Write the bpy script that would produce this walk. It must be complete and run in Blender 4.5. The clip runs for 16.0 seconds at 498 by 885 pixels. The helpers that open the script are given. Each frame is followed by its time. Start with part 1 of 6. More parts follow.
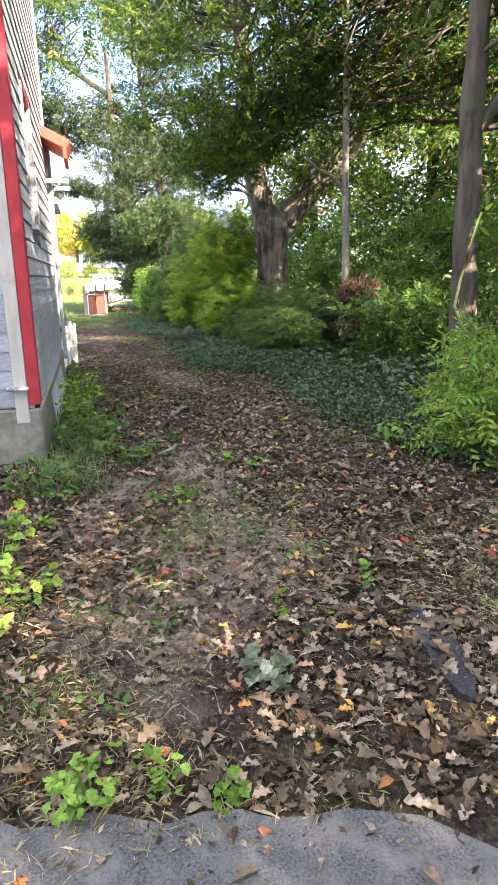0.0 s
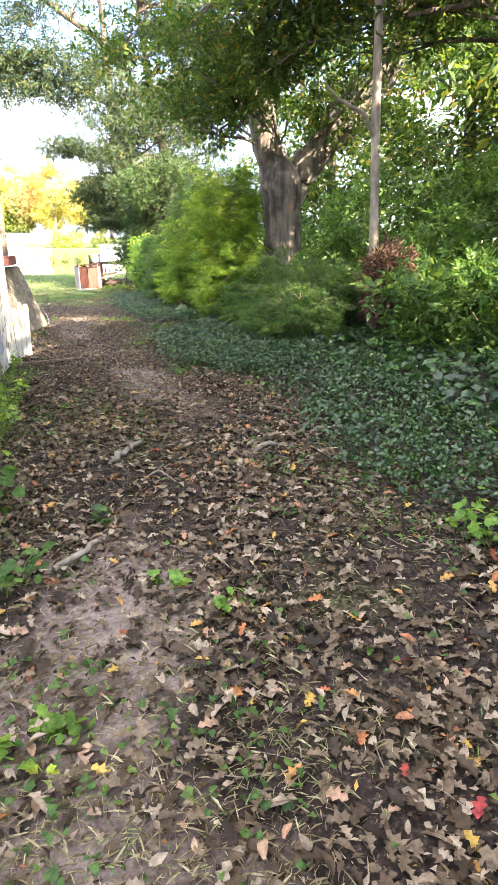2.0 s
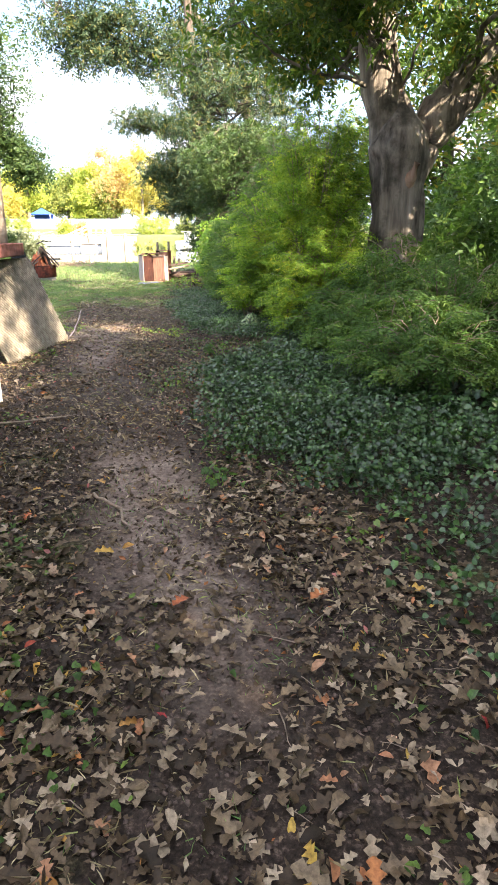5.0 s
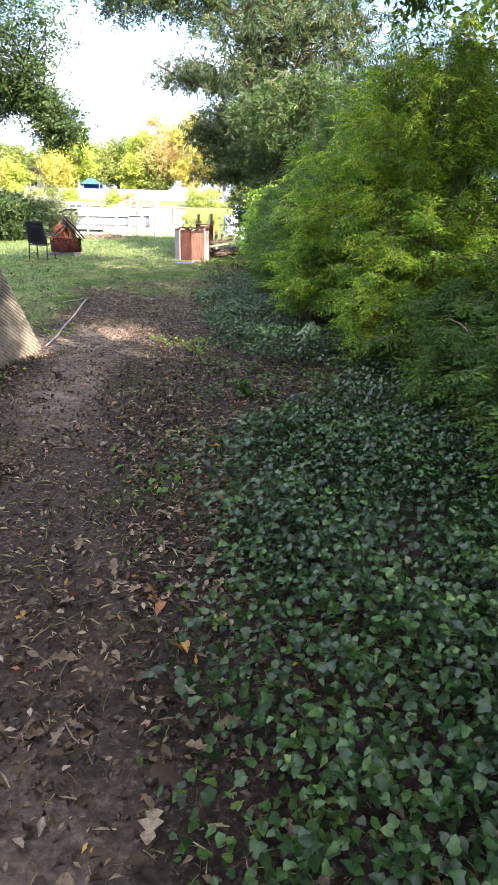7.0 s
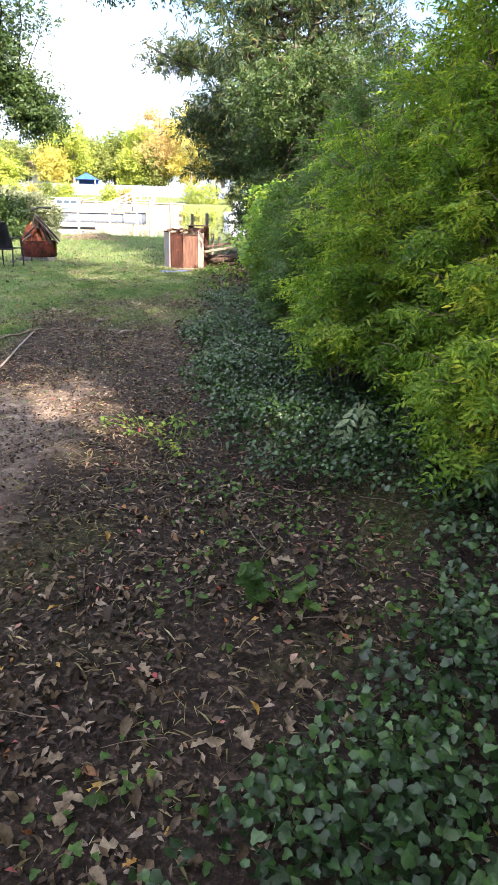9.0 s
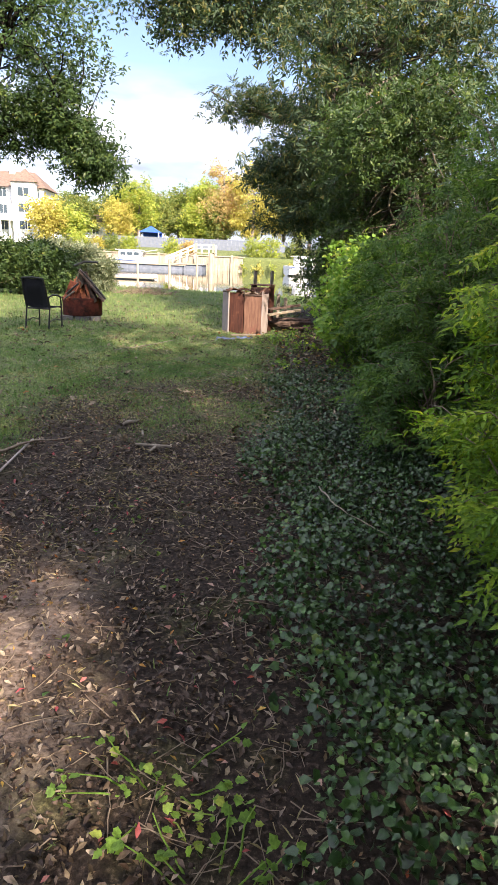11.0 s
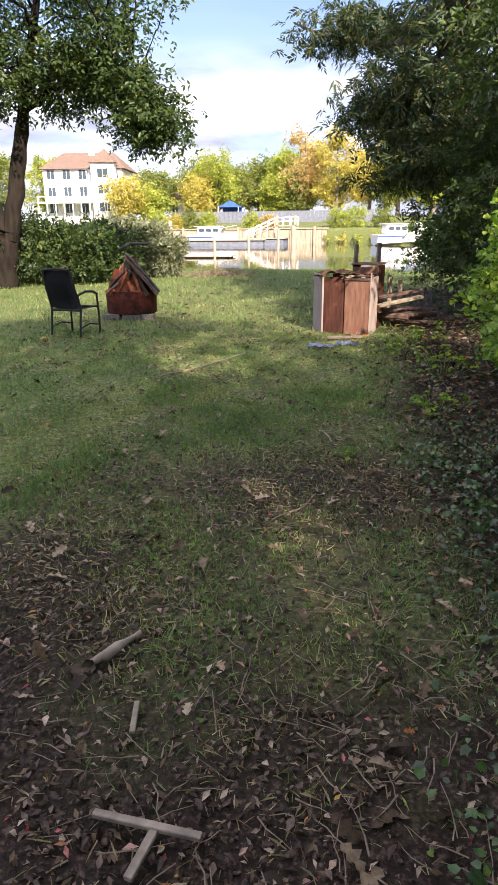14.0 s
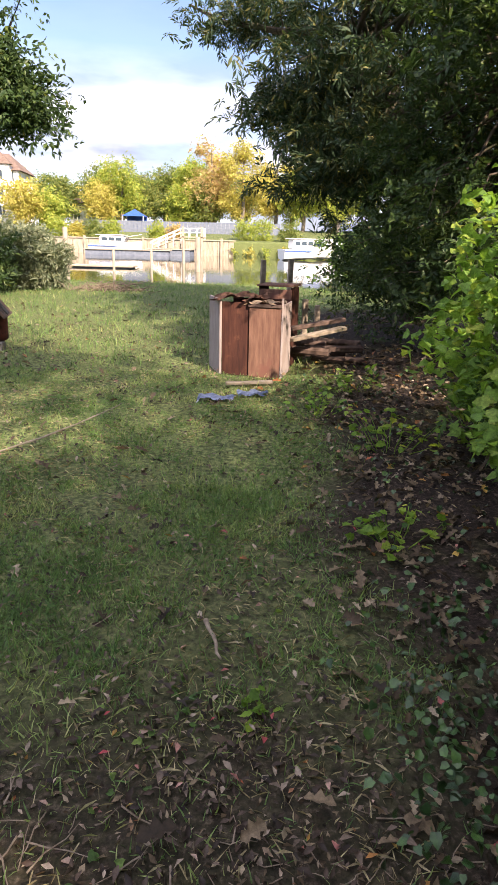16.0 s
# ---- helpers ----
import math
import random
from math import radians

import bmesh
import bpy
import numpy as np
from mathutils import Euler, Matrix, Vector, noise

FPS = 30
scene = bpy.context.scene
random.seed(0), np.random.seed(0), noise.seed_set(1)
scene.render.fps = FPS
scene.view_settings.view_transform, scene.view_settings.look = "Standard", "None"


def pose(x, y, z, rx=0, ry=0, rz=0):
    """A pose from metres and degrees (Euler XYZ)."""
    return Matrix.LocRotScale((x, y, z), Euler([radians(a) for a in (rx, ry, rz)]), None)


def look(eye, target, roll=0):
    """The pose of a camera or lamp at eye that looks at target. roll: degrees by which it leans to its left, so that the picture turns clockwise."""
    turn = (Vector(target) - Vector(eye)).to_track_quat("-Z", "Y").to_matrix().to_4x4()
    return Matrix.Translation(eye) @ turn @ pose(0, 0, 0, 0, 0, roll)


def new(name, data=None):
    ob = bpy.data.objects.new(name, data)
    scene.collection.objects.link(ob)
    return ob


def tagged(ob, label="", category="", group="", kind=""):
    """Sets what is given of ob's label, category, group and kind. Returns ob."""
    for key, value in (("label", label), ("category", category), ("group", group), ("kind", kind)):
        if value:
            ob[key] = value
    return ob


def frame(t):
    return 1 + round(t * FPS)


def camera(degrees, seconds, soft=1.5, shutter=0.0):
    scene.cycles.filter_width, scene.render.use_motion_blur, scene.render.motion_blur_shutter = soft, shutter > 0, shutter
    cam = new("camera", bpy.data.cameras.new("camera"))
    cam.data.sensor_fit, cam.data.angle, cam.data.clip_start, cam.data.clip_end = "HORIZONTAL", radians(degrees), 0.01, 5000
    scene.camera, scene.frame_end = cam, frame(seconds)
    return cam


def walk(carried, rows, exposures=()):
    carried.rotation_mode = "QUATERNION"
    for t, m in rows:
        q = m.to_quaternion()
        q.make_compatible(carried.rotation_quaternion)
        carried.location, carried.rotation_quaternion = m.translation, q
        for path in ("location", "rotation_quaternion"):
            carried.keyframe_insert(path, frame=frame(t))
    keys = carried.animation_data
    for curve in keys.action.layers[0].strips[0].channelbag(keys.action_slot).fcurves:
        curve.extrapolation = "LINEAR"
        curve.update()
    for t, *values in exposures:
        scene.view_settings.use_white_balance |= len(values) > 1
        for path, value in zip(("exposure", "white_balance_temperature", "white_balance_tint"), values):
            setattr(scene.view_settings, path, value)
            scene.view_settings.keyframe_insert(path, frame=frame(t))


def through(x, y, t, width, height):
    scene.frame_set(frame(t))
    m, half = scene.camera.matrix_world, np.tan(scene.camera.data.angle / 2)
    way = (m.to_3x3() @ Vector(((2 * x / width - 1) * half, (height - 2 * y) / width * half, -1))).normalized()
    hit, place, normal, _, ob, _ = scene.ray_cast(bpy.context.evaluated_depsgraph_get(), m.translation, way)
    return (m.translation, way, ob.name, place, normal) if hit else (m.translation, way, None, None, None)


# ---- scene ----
cam = camera(43.6, 16.0, 0.5)
PATH = [
    (0, (-0.533, -1.724, 1.49), (-0.029, 0.142, 0.975), -0.8),
    (0.5, (-0.317, -1.111, 1.498), (0.197, 0.739, 0.937), -0.8),
    (1, (-0.133, -0.52, 1.468), (0.409, 1.308, 0.864), -0.8),
    (1.5, (0.125, 0.048, 1.445), (0.647, 1.877, 0.828), -0.4),
    (2, (0.319, 0.678, 1.442), (0.775, 2.531, 0.843), -0.9),
    (2.5, (0.501, 1.321, 1.431), (0.91, 3.186, 0.835), -1.0),
    (3, (0.658, 1.925, 1.433), (1.05, 3.793, 0.836), -0.4),
    (3.5, (0.791, 2.544, 1.414), (1.149, 4.414, 0.8), -0.0),
    (4, (0.893, 3.202, 1.407), (1.214, 5.075, 0.781), 0.0),
    (4.5, (0.991, 3.795, 1.429), (1.276, 5.671, 0.797), -0.2),
    (5, (1.074, 4.389, 1.437), (1.286, 6.276, 0.807), -0.2),
    (5.2, (1.117, 4.661, 1.399), (1.288, 6.554, 0.777), -0.1),
    (7.3, (1.307, 7.984, 1.371), (1.386, 9.849, 0.654), 1.3),
    (7.5, (1.308, 8.252, 1.376), (1.393, 10.114, 0.65), 1.4),
    (8, (1.327, 8.918, 1.384), (1.417, 10.779, 0.658), 1.5),
    (8.5, (1.313, 9.571, 1.412), (1.405, 11.436, 0.695), 1.7),
    (9, (1.332, 10.2, 1.436), (1.418, 12.069, 0.73), 1.6),
    (9.5, (1.314, 10.847, 1.472), (1.368, 12.735, 0.815), 2.1),
    (10, (1.287, 11.468, 1.522), (1.253, 13.374, 0.917), 1.4),
    (10.2, (1.246, 11.734, 1.52), (1.186, 13.646, 0.937), 1.9),
    (12.3, (0.968, 14.517, 1.463), (0.881, 16.435, 0.902), 2.6),
    (12.5, (0.959, 14.757, 1.451), (0.821, 16.669, 0.88), 1.3),
    (13, (0.819, 15.303, 1.504), (0.55, 17.19, 0.9), 0.6),
    (13.5, (0.691, 15.85, 1.512), (0.303, 17.703, 0.868), -0.3),
    (14, (0.609, 16.451, 1.493), (0.269, 18.314, 0.847), -0.6),
    (14.5, (0.586, 17.049, 1.492), (0.343, 18.933, 0.865), -0.4),
    (15, (0.579, 17.666, 1.478), (0.403, 19.561, 0.863), -0.5),
    (15.5, (0.587, 18.274, 1.475), (0.464, 20.172, 0.857), -0.7),
    (16, (0.579, 18.861, 1.465), (0.522, 20.765, 0.854), 1.4),
]
walk(cam, [(t, look(eye, target, roll)) for t, eye, target, roll in PATH],
     [(0, 2.9, 5850, 19), (1, 3.4, 5900, 19), (2, 3.45, 6050, 17), (3, 2.95, 6300, 14), (4, 3.05, 6300, 14), (5, 3.0, 6050, 15), (7.5, 2.65, 5700, 17), (9, 2.6, 5850, 17), (10.2, 2.15, 5950, 17), (12.5, 1.75, 6150, 21), (16, 1.7, 6150, 22)])



# ---- world, sun ----
SUN = Vector((0.44, -0.70, 0.57)).normalized()
world = bpy.data.worlds.new("sky")
scene.world = world
world.use_nodes = True
wn, wl = world.node_tree.nodes, world.node_tree.links
sky = wn.new("ShaderNodeTexSky")
sky.sky_type, sky.sun_disc = "NISHITA", False
sky.ozone_density, sky.dust_density = 0.4, 0.4
sky.sun_elevation, sky.sun_rotation = math.asin(SUN.z), math.atan2(SUN.x, SUN.y)
wtc, wmap, wnz, wrp = wn.new("ShaderNodeTexCoord"), wn.new("ShaderNodeMapping"), wn.new("ShaderNodeTexNoise"), wn.new("ShaderNodeValToRGB")
wmap.inputs["Scale"].default_value, wmap.inputs["Location"].default_value = (1.0, 1.0, 3.6), (0.35, 0.2, 0.1)
wnz.inputs["Scale"].default_value, wnz.inputs["Detail"].default_value, wnz.inputs["Roughness"].default_value = 2.1, 7, 0.52
wrp.color_ramp.elements[0].position, wrp.color_ramp.elements[1].position = 0.34, 0.5
wmix = wn.new("ShaderNodeMix")
wmix.data_type = "RGBA"
# a low white bank of cloud, a clear blue belt above it; brighter broken cloud overhead, unseen, added as fill light
wbank, whigh, wsum, wfac = wn.new("ShaderNodeMapRange"), wn.new("ShaderNodeMapRange"), wn.new("ShaderNodeMath"), wn.new("ShaderNodeMath")
for node, lo, hi, a, b in ((wbank, 0.17, 0.25, 1.0, 0.06), (whigh, 0.42, 0.65, 0.0, 0.94)):
    node.inputs["From Min"].default_value, node.inputs["From Max"].default_value = lo, hi
    node.inputs["To Min"].default_value, node.inputs["To Max"].default_value = a, b
wfac.operation = "MULTIPLY"
wsep, wlow, wcol = wn.new("ShaderNodeSeparateXYZ"), wn.new("ShaderNodeMapRange"), wn.new("ShaderNodeMix")
wcol.data_type = "RGBA"
wcol.inputs["A"].default_value, wcol.inputs["B"].default_value = (6.0, 6.2, 6.6, 1), (13, 13, 13.4, 1)
wlow.inputs["From Min"].default_value, wlow.inputs["From Max"].default_value = 0.3, 0.6
wl.new(wtc.outputs["Generated"], wsep.inputs["Vector"])
wl.new(wsep.outputs["Z"], wlow.inputs["Value"])
wl.new(wlow.outputs["Result"], wcol.inputs["Factor"])
wgrey, wtone = wn.new("ShaderNodeTexNoise"), wn.new("ShaderNodeValToRGB")
wgrey.inputs["Scale"].default_value, wgrey.inputs["Detail"].default_value = 4.5, 5
wtone.color_ramp.elements[0].position, wtone.color_ramp.elements[0].color = 0.4, (0.46, 0.5, 0.56, 1)
wtone.color_ramp.elements[1].position, wtone.color_ramp.elements[1].color = 0.58, (1, 1, 1, 1)
wlit = wn.new("ShaderNodeMix")
wlit.data_type, wlit.blend_type = "RGBA", "MULTIPLY"
wlit.inputs["Factor"].default_value, wlit.inputs["A"].default_value = 1.0, (7.2, 7.3, 7.5, 1)
wl.new(wmap.outputs["Vector"], wgrey.inputs["Vector"])
wl.new(wgrey.outputs["Fac"], wtone.inputs["Fac"])
wl.new(wtone.outputs["Color"], wlit.inputs["B"])
wl.new(wlit.outputs["Result"], wcol.inputs["A"])
wl.new(wcol.outputs["Result"], wmix.inputs["B"])
wl.new(wtc.outputs["Generated"], wmap.inputs["Vector"])
wl.new(wmap.outputs["Vector"], wnz.inputs["Vector"])
wl.new(wnz.outputs["Fac"], wrp.inputs["Fac"])
wl.new(wsep.outputs["Z"], wbank.inputs["Value"])
wl.new(wsep.outputs["Z"], whigh.inputs["Value"])
wl.new(wbank.outputs["Result"], wsum.inputs[0])
wl.new(whigh.outputs["Result"], wsum.inputs[1])
wl.new(wrp.outputs["Color"], wfac.inputs[0])
wl.new(wsum.outputs["Value"], wfac.inputs[1])
wl.new(wfac.outputs["Value"], wmix.inputs["Factor"])
wl.new(sky.outputs["Color"], wmix.inputs["A"])
wl.new(wmix.outputs["Result"], wn["Background"].inputs["Color"])
wn["Background"].inputs["Strength"].default_value = 0.062
sun = new("sun", bpy.data.lights.new("sun", "SUN"))
sun.data.energy, sun.data.angle, sun.data.color = 5.0, radians(0.6), (1.0, 0.83, 0.58)
sun.matrix_world = look(SUN * 60, (0, 0, 0))


# ---- materials ----
def node_mat(name):
    m = bpy.data.materials.new(name)
    m.use_nodes = True
    m.node_tree.nodes["Principled BSDF"].inputs["Specular IOR Level"].default_value = 0.18
    return m, m.node_tree.nodes, m.node_tree.links, m.node_tree.nodes["Principled BSDF"]


def ramp(nodes, stops):
    r = nodes.new("ShaderNodeValToRGB")
    e = r.color_ramp.elements
    while len(e) < len(stops):
        e.new(0.5)
    for el, (p, c) in zip(e, stops):
        el.position, el.color = p, (*c, 1)
    return r


def mixed(nodes, links, fac, a, b, kind="MIX"):
    m = nodes.new("ShaderNodeMix")
    m.data_type, m.blend_type = "RGBA", kind
    for key, v in (("Factor", fac), ("A", a), ("B", b)):
        if isinstance(v, (int, float)):
            m.inputs[key].default_value = v
        elif isinstance(v, tuple):
            m.inputs[key].default_value = (*v, 1)
        else:
            links.new(v, m.inputs[key])
    return m.outputs["Result"]


def noise_tex(nodes, links, scale, detail=5, rough=0.55, stretch=None, coord="Object"):
    tc, nz = nodes.new("ShaderNodeTexCoord"), nodes.new("ShaderNodeTexNoise")
    nz.inputs["Scale"].default_value, nz.inputs["Detail"].default_value, nz.inputs["Roughness"].default_value = scale, detail, rough
    if stretch:
        mp = nodes.new("ShaderNodeMapping")
        mp.inputs["Scale"].default_value = stretch
        links.new(tc.outputs[coord], mp.inputs["Vector"])
        links.new(mp.outputs["Vector"], nz.inputs["Vector"])
    else:
        links.new(tc.outputs[coord], nz.inputs["Vector"])
    return nz


def surface(name, dark, light, scale=8, rough=0.8, bump=0.3, stain=None, stain_scale=1.5, stain_at=(0.5, 0.65), stretch=None, metal=0.0, each=False, dist=0.01):
    """Grain between two colours, with stains of a third at a larger scale."""
    m, n, l, b = node_mat(name)
    nz = noise_tex(n, l, scale, 7, 0.6, stretch)
    r = ramp(n, [(0.3, dark), (0.7, light)])
    l.new(nz.outputs["Fac"], r.inputs["Fac"])
    col = r.outputs["Color"]
    if stain:
        nz2 = noise_tex(n, l, stain_scale, 6, 0.65)
        r2 = ramp(n, [(stain_at[0], (0, 0, 0)), (stain_at[1], (1, 1, 1))])
        l.new(nz2.outputs["Fac"], r2.inputs["Fac"])
        col = mixed(n, l, r2.outputs["Color"], col, stain)
    if each:
        oi = n.new("ShaderNodeObjectInfo")
        r3 = ramp(n, [(0.0, (0.72, 0.72, 0.72)), (1.0, (1.15, 1.15, 1.15))])
        l.new(oi.outputs["Random"], r3.inputs["Fac"])
        col = mixed(n, l, 1.0, col, r3.outputs["Color"], "MULTIPLY")
    l.new(col, b.inputs["Base Color"])
    b.inputs["Roughness"].default_value, b.inputs["Metallic"].default_value = rough, metal
    if bump:
        bp = n.new("ShaderNodeBump")
        bp.inputs["Strength"].default_value, bp.inputs["Distance"].default_value = bump, dist
        l.new(nz.outputs["Fac"], bp.inputs["Height"])
        l.new(bp.outputs["Normal"], b.inputs["Normal"])
    return m


def leaf_mat(name, stops, rough=0.5, through=0.35, grain=48, clump=0.0, clump_scale=2.6):
    """Each leaf takes its own colour from the stops, neighbours alike by the share clump; light passes through it."""
    m, n, l, b = node_mat(name)
    ge = n.new("ShaderNodeNewGeometry")
    r = ramp(n, stops)
    pick = ge.outputs["Random Per Island"]
    if clump:
        big, span, mx = noise_tex(n, l, clump_scale, 3, 0.5), n.new("ShaderNodeMapRange"), n.new("ShaderNodeMix")
        span.inputs["From Min"].default_value, span.inputs["From Max"].default_value = 0.32, 0.68
        l.new(big.outputs["Fac"], span.inputs["Value"])
        mx.inputs["Factor"].default_value = clump
        l.new(pick, mx.inputs["A"])
        l.new(span.outputs["Result"], mx.inputs["B"])
        pick = mx.outputs["Result"]
    l.new(pick, r.inputs["Fac"])
    nz = noise_tex(n, l, grain, 6, 0.7)
    r2 = ramp(n, [(0.3, (0.42, 0.42, 0.42)), (0.5, (0.95, 0.95, 0.95)), (0.7, (1.45, 1.45, 1.45))])
    l.new(nz.outputs["Fac"], r2.inputs["Fac"])
    col = mixed(n, l, 1.0, r.outputs["Color"], r2.outputs["Color"], "MULTIPLY")
    l.new(col, b.inputs["Base Color"])
    b.inputs["Roughness"].default_value = rough
    bp = n.new("ShaderNodeBump")
    bp.inputs["Strength"].default_value, bp.inputs["Distance"].default_value = 0.5, 0.006
    l.new(nz.outputs["Fac"], bp.inputs["Height"])
    l.new(bp.outputs["Normal"], b.inputs["Normal"])
    if through:
        tr, mx = n.new("ShaderNodeBsdfTranslucent"), n.new("ShaderNodeMixShader")
        l.new(mixed(n, l, 1.0, col, (1.5, 1.5, 0.7), "MULTIPLY"), tr.inputs["Color"])
        mx.inputs["Fac"].default_value = through
        l.new(b.outputs[0], mx.inputs[1])
        l.new(tr.outputs[0], mx.inputs[2])
        l.new(mx.outputs[0], n["Material Output"].inputs["Surface"])
    return m


M = {}
M["oak_leaf"] = leaf_mat("oak_leaf", [(0, (0.04, 0.075, 0.02)), (0.45, (0.065, 0.115, 0.028)), (0.8, (0.1, 0.155, 0.035)), (0.94, (0.19, 0.2, 0.04)), (1, (0.3, 0.21, 0.04))], 0.42, 0.5)
M["hedge_leaf"] = leaf_mat("hedge_leaf", [(0, (0.045, 0.095, 0.014)), (0.45, (0.14, 0.245, 0.03)), (0.75, (0.3, 0.4, 0.05)), (1, (0.52, 0.5, 0.07))], 0.4, 0.5, clump=0.6)
M["under_leaf"] = leaf_mat("under_leaf", [(0, (0.03, 0.065, 0.018)), (0.6, (0.075, 0.14, 0.034)), (1, (0.18, 0.25, 0.055))], 0.42, 0.45, clump=0.55)
M["weed_leaf"] = leaf_mat("weed_leaf", [(0, (0.09, 0.17, 0.035)), (0.6, (0.17, 0.29, 0.05)), (1, (0.36, 0.38, 0.08))], 0.5, 0.45, clump=0.4)
M["ivy_leaf"] = leaf_mat("ivy_leaf", [(0, (0.008, 0.021, 0.007)), (0.5, (0.024, 0.058, 0.016)), (0.9, (0.065, 0.13, 0.03)), (1, (0.15, 0.21, 0.05))], 0.32, 0.2, clump=0.35)
M["ivy_leaf"].node_tree.nodes["Principled BSDF"].inputs["Specular IOR Level"].default_value = 0.45
M["pine_leaf"] = leaf_mat("pine_leaf", [(0, (0.032, 0.055, 0.03)), (0.7, (0.052, 0.085, 0.045)), (1, (0.16, 0.15, 0.05))], 0.45, 0.3)
M["dead_leaf"] = leaf_mat("dead_leaf", [(0, (0.015, 0.01, 0.006)), (0.3, (0.058, 0.039, 0.022)), (0.7, (0.14, 0.103, 0.064)), (0.93, (0.28, 0.225, 0.16)), (0.972, (0.26, 0.095, 0.035)), (0.99, (0.4, 0.28, 0.06)), (1, (0.24, 0.03, 0.03))], 0.55, 0.12)
M["damp_leaf"] = leaf_mat("damp_leaf", [(0, (0.012, 0.008, 0.006)), (0.5, (0.045, 0.029, 0.021)), (0.82, (0.12, 0.088, 0.067)), (0.95, (0.32, 0.26, 0.2)), (1, (0.26, 0.04, 0.05))], 0.45, 0.1)
M["brown_leaf"] = leaf_mat("brown_leaf", [(0, (0.03, 0.018, 0.012)), (0.6, (0.11, 0.065, 0.042)), (1, (0.22, 0.13, 0.09))], 0.75, 0.15)
M["grass"] = leaf_mat("grass", [(0, (0.045, 0.09, 0.034)), (0.45, (0.115, 0.2, 0.07)), (0.75, (0.22, 0.28, 0.105)), (1, (0.44, 0.4, 0.23))], 0.5, 0.35, clump=0.55, clump_scale=1.7)
M["gloss_leaf"] = leaf_mat("gloss_leaf", [(0, (0.02, 0.04, 0.016)), (0.6, (0.05, 0.086, 0.03)), (0.9, (0.11, 0.15, 0.042)), (1, (0.3, 0.24, 0.055))], 0.34, 0.3, clump=0.4)
M["straw"] = leaf_mat("straw", [(0, (0.12, 0.1, 0.05)), (0.5, (0.25, 0.21, 0.12)), (0.85, (0.38, 0.33, 0.21)), (1, (0.16, 0.2, 0.06))], 0.6, 0.25)
M["far_green"] = leaf_mat("far_green", [(0, (0.17, 0.24, 0.04)), (0.5, (0.27, 0.33, 0.06)), (1, (0.42, 0.42, 0.09))], 0.6, 0.4)
M["far_dark"] = leaf_mat("far_dark", [(0, (0.09, 0.14, 0.04)), (0.5, (0.16, 0.2, 0.06)), (1, (0.28, 0.29, 0.09))], 0.6, 0.4)
M["far_gold"] = leaf_mat("far_gold", [(0, (0.32, 0.27, 0.07)), (0.5, (0.43, 0.38, 0.1)), (1, (0.45, 0.44, 0.12))], 0.6, 0.4)
M["far_pink"] = leaf_mat("far_pink", [(0, (0.4, 0.26, 0.15)), (0.5, (0.46, 0.34, 0.17)), (1, (0.42, 0.38, 0.15))], 0.6, 0.4)
M["willow_leaf"] = leaf_mat("willow_leaf", [(0, (0.1, 0.13, 0.08)), (0.5, (0.17, 0.2, 0.13)), (1, (0.3, 0.32, 0.22))], 0.5, 0.3)
M["bark"] = surface("bark", (0.03, 0.023, 0.017), (0.15, 0.12, 0.095), 9, 0.95, 1.0, (0.05, 0.06, 0.03), 1.2, stretch=(1, 1, 0.16), dist=0.05)
M["oak_bark"] = surface("oak_bark", (0.035, 0.028, 0.022), (0.34, 0.29, 0.24), 7, 0.95, 1.0, (0.05, 0.045, 0.035), 1.5, (0.48, 0.62), stretch=(1, 1, 0.12), dist=0.06)
M["pale_bark"] = surface("pale_bark", (0.09, 0.075, 0.06), (0.3, 0.26, 0.21), 9, 0.9, 0.7, (0.12, 0.12, 0.08), 1.6, stretch=(1, 1, 0.3), dist=0.02)
M["tall_bark"] = surface("tall_bark", (0.035, 0.028, 0.022), (0.14, 0.115, 0.09), 9, 0.95, 0.9, (0.09, 0.09, 0.06), 1.6, stretch=(1, 1, 0.2), dist=0.03)
# nearly black: the shade on the lawn tree's trunk is put into its colour
M["dark_bark"] = surface("dark_bark", (0.006, 0.005, 0.004), (0.026, 0.021, 0.017), 9, 0.95, 1.0, stretch=(1, 1, 0.2), dist=0.04)
M["twig"] = surface("twig", (0.1, 0.075, 0.055), (0.26, 0.21, 0.16), 25, 0.85, 0.5)
M["heartwood"] = surface("heartwood", (0.2, 0.12, 0.08), (0.42, 0.3, 0.22), 12, 0.8, 0.5, stretch=(1, 1, 0.2))


# ---- builders ----
def link_mesh(name, me, material, parent=None, label=""):
    if material is not None:
        me.materials.append(material)
    ob = new(name, me)
    if parent is not None:
        ob.parent = parent
    if label:
        ob["label"] = label
    return ob


def part(name, bm, material, parent=None, label="", smooth=False):
    me = bpy.data.meshes.new(name)
    bmesh.ops.recalc_face_normals(bm, faces=bm.faces)
    bm.to_mesh(me)
    bm.free()
    if smooth:
        me.polygons.foreach_set("use_smooth", [True] * len(me.polygons))
    return link_mesh(name, me, material, parent, label)


def raw(name, verts, faces, material, parent=None, label="", smooth=False):
    """A mesh from arrays: verts (n, 3), faces (m, k) of one size."""
    verts, faces = np.asarray(verts, np.float32), np.asarray(faces, np.int32)
    me = bpy.data.meshes.new(name)
    k = faces.shape[1]
    me.vertices.add(len(verts))
    me.vertices.foreach_set("co", verts.ravel())
    me.loops.add(faces.size)
    me.loops.foreach_set("vertex_index", faces.ravel())
    me.polygons.add(len(faces))
    me.polygons.foreach_set("loop_start", np.arange(0, faces.size, k, dtype=np.int32))
    if smooth:
        me.polygons.foreach_set("use_smooth", np.ones(len(faces), bool))
    me.update(calc_edges=True)
    me.validate()
    return link_mesh(name, me, material, parent, label)


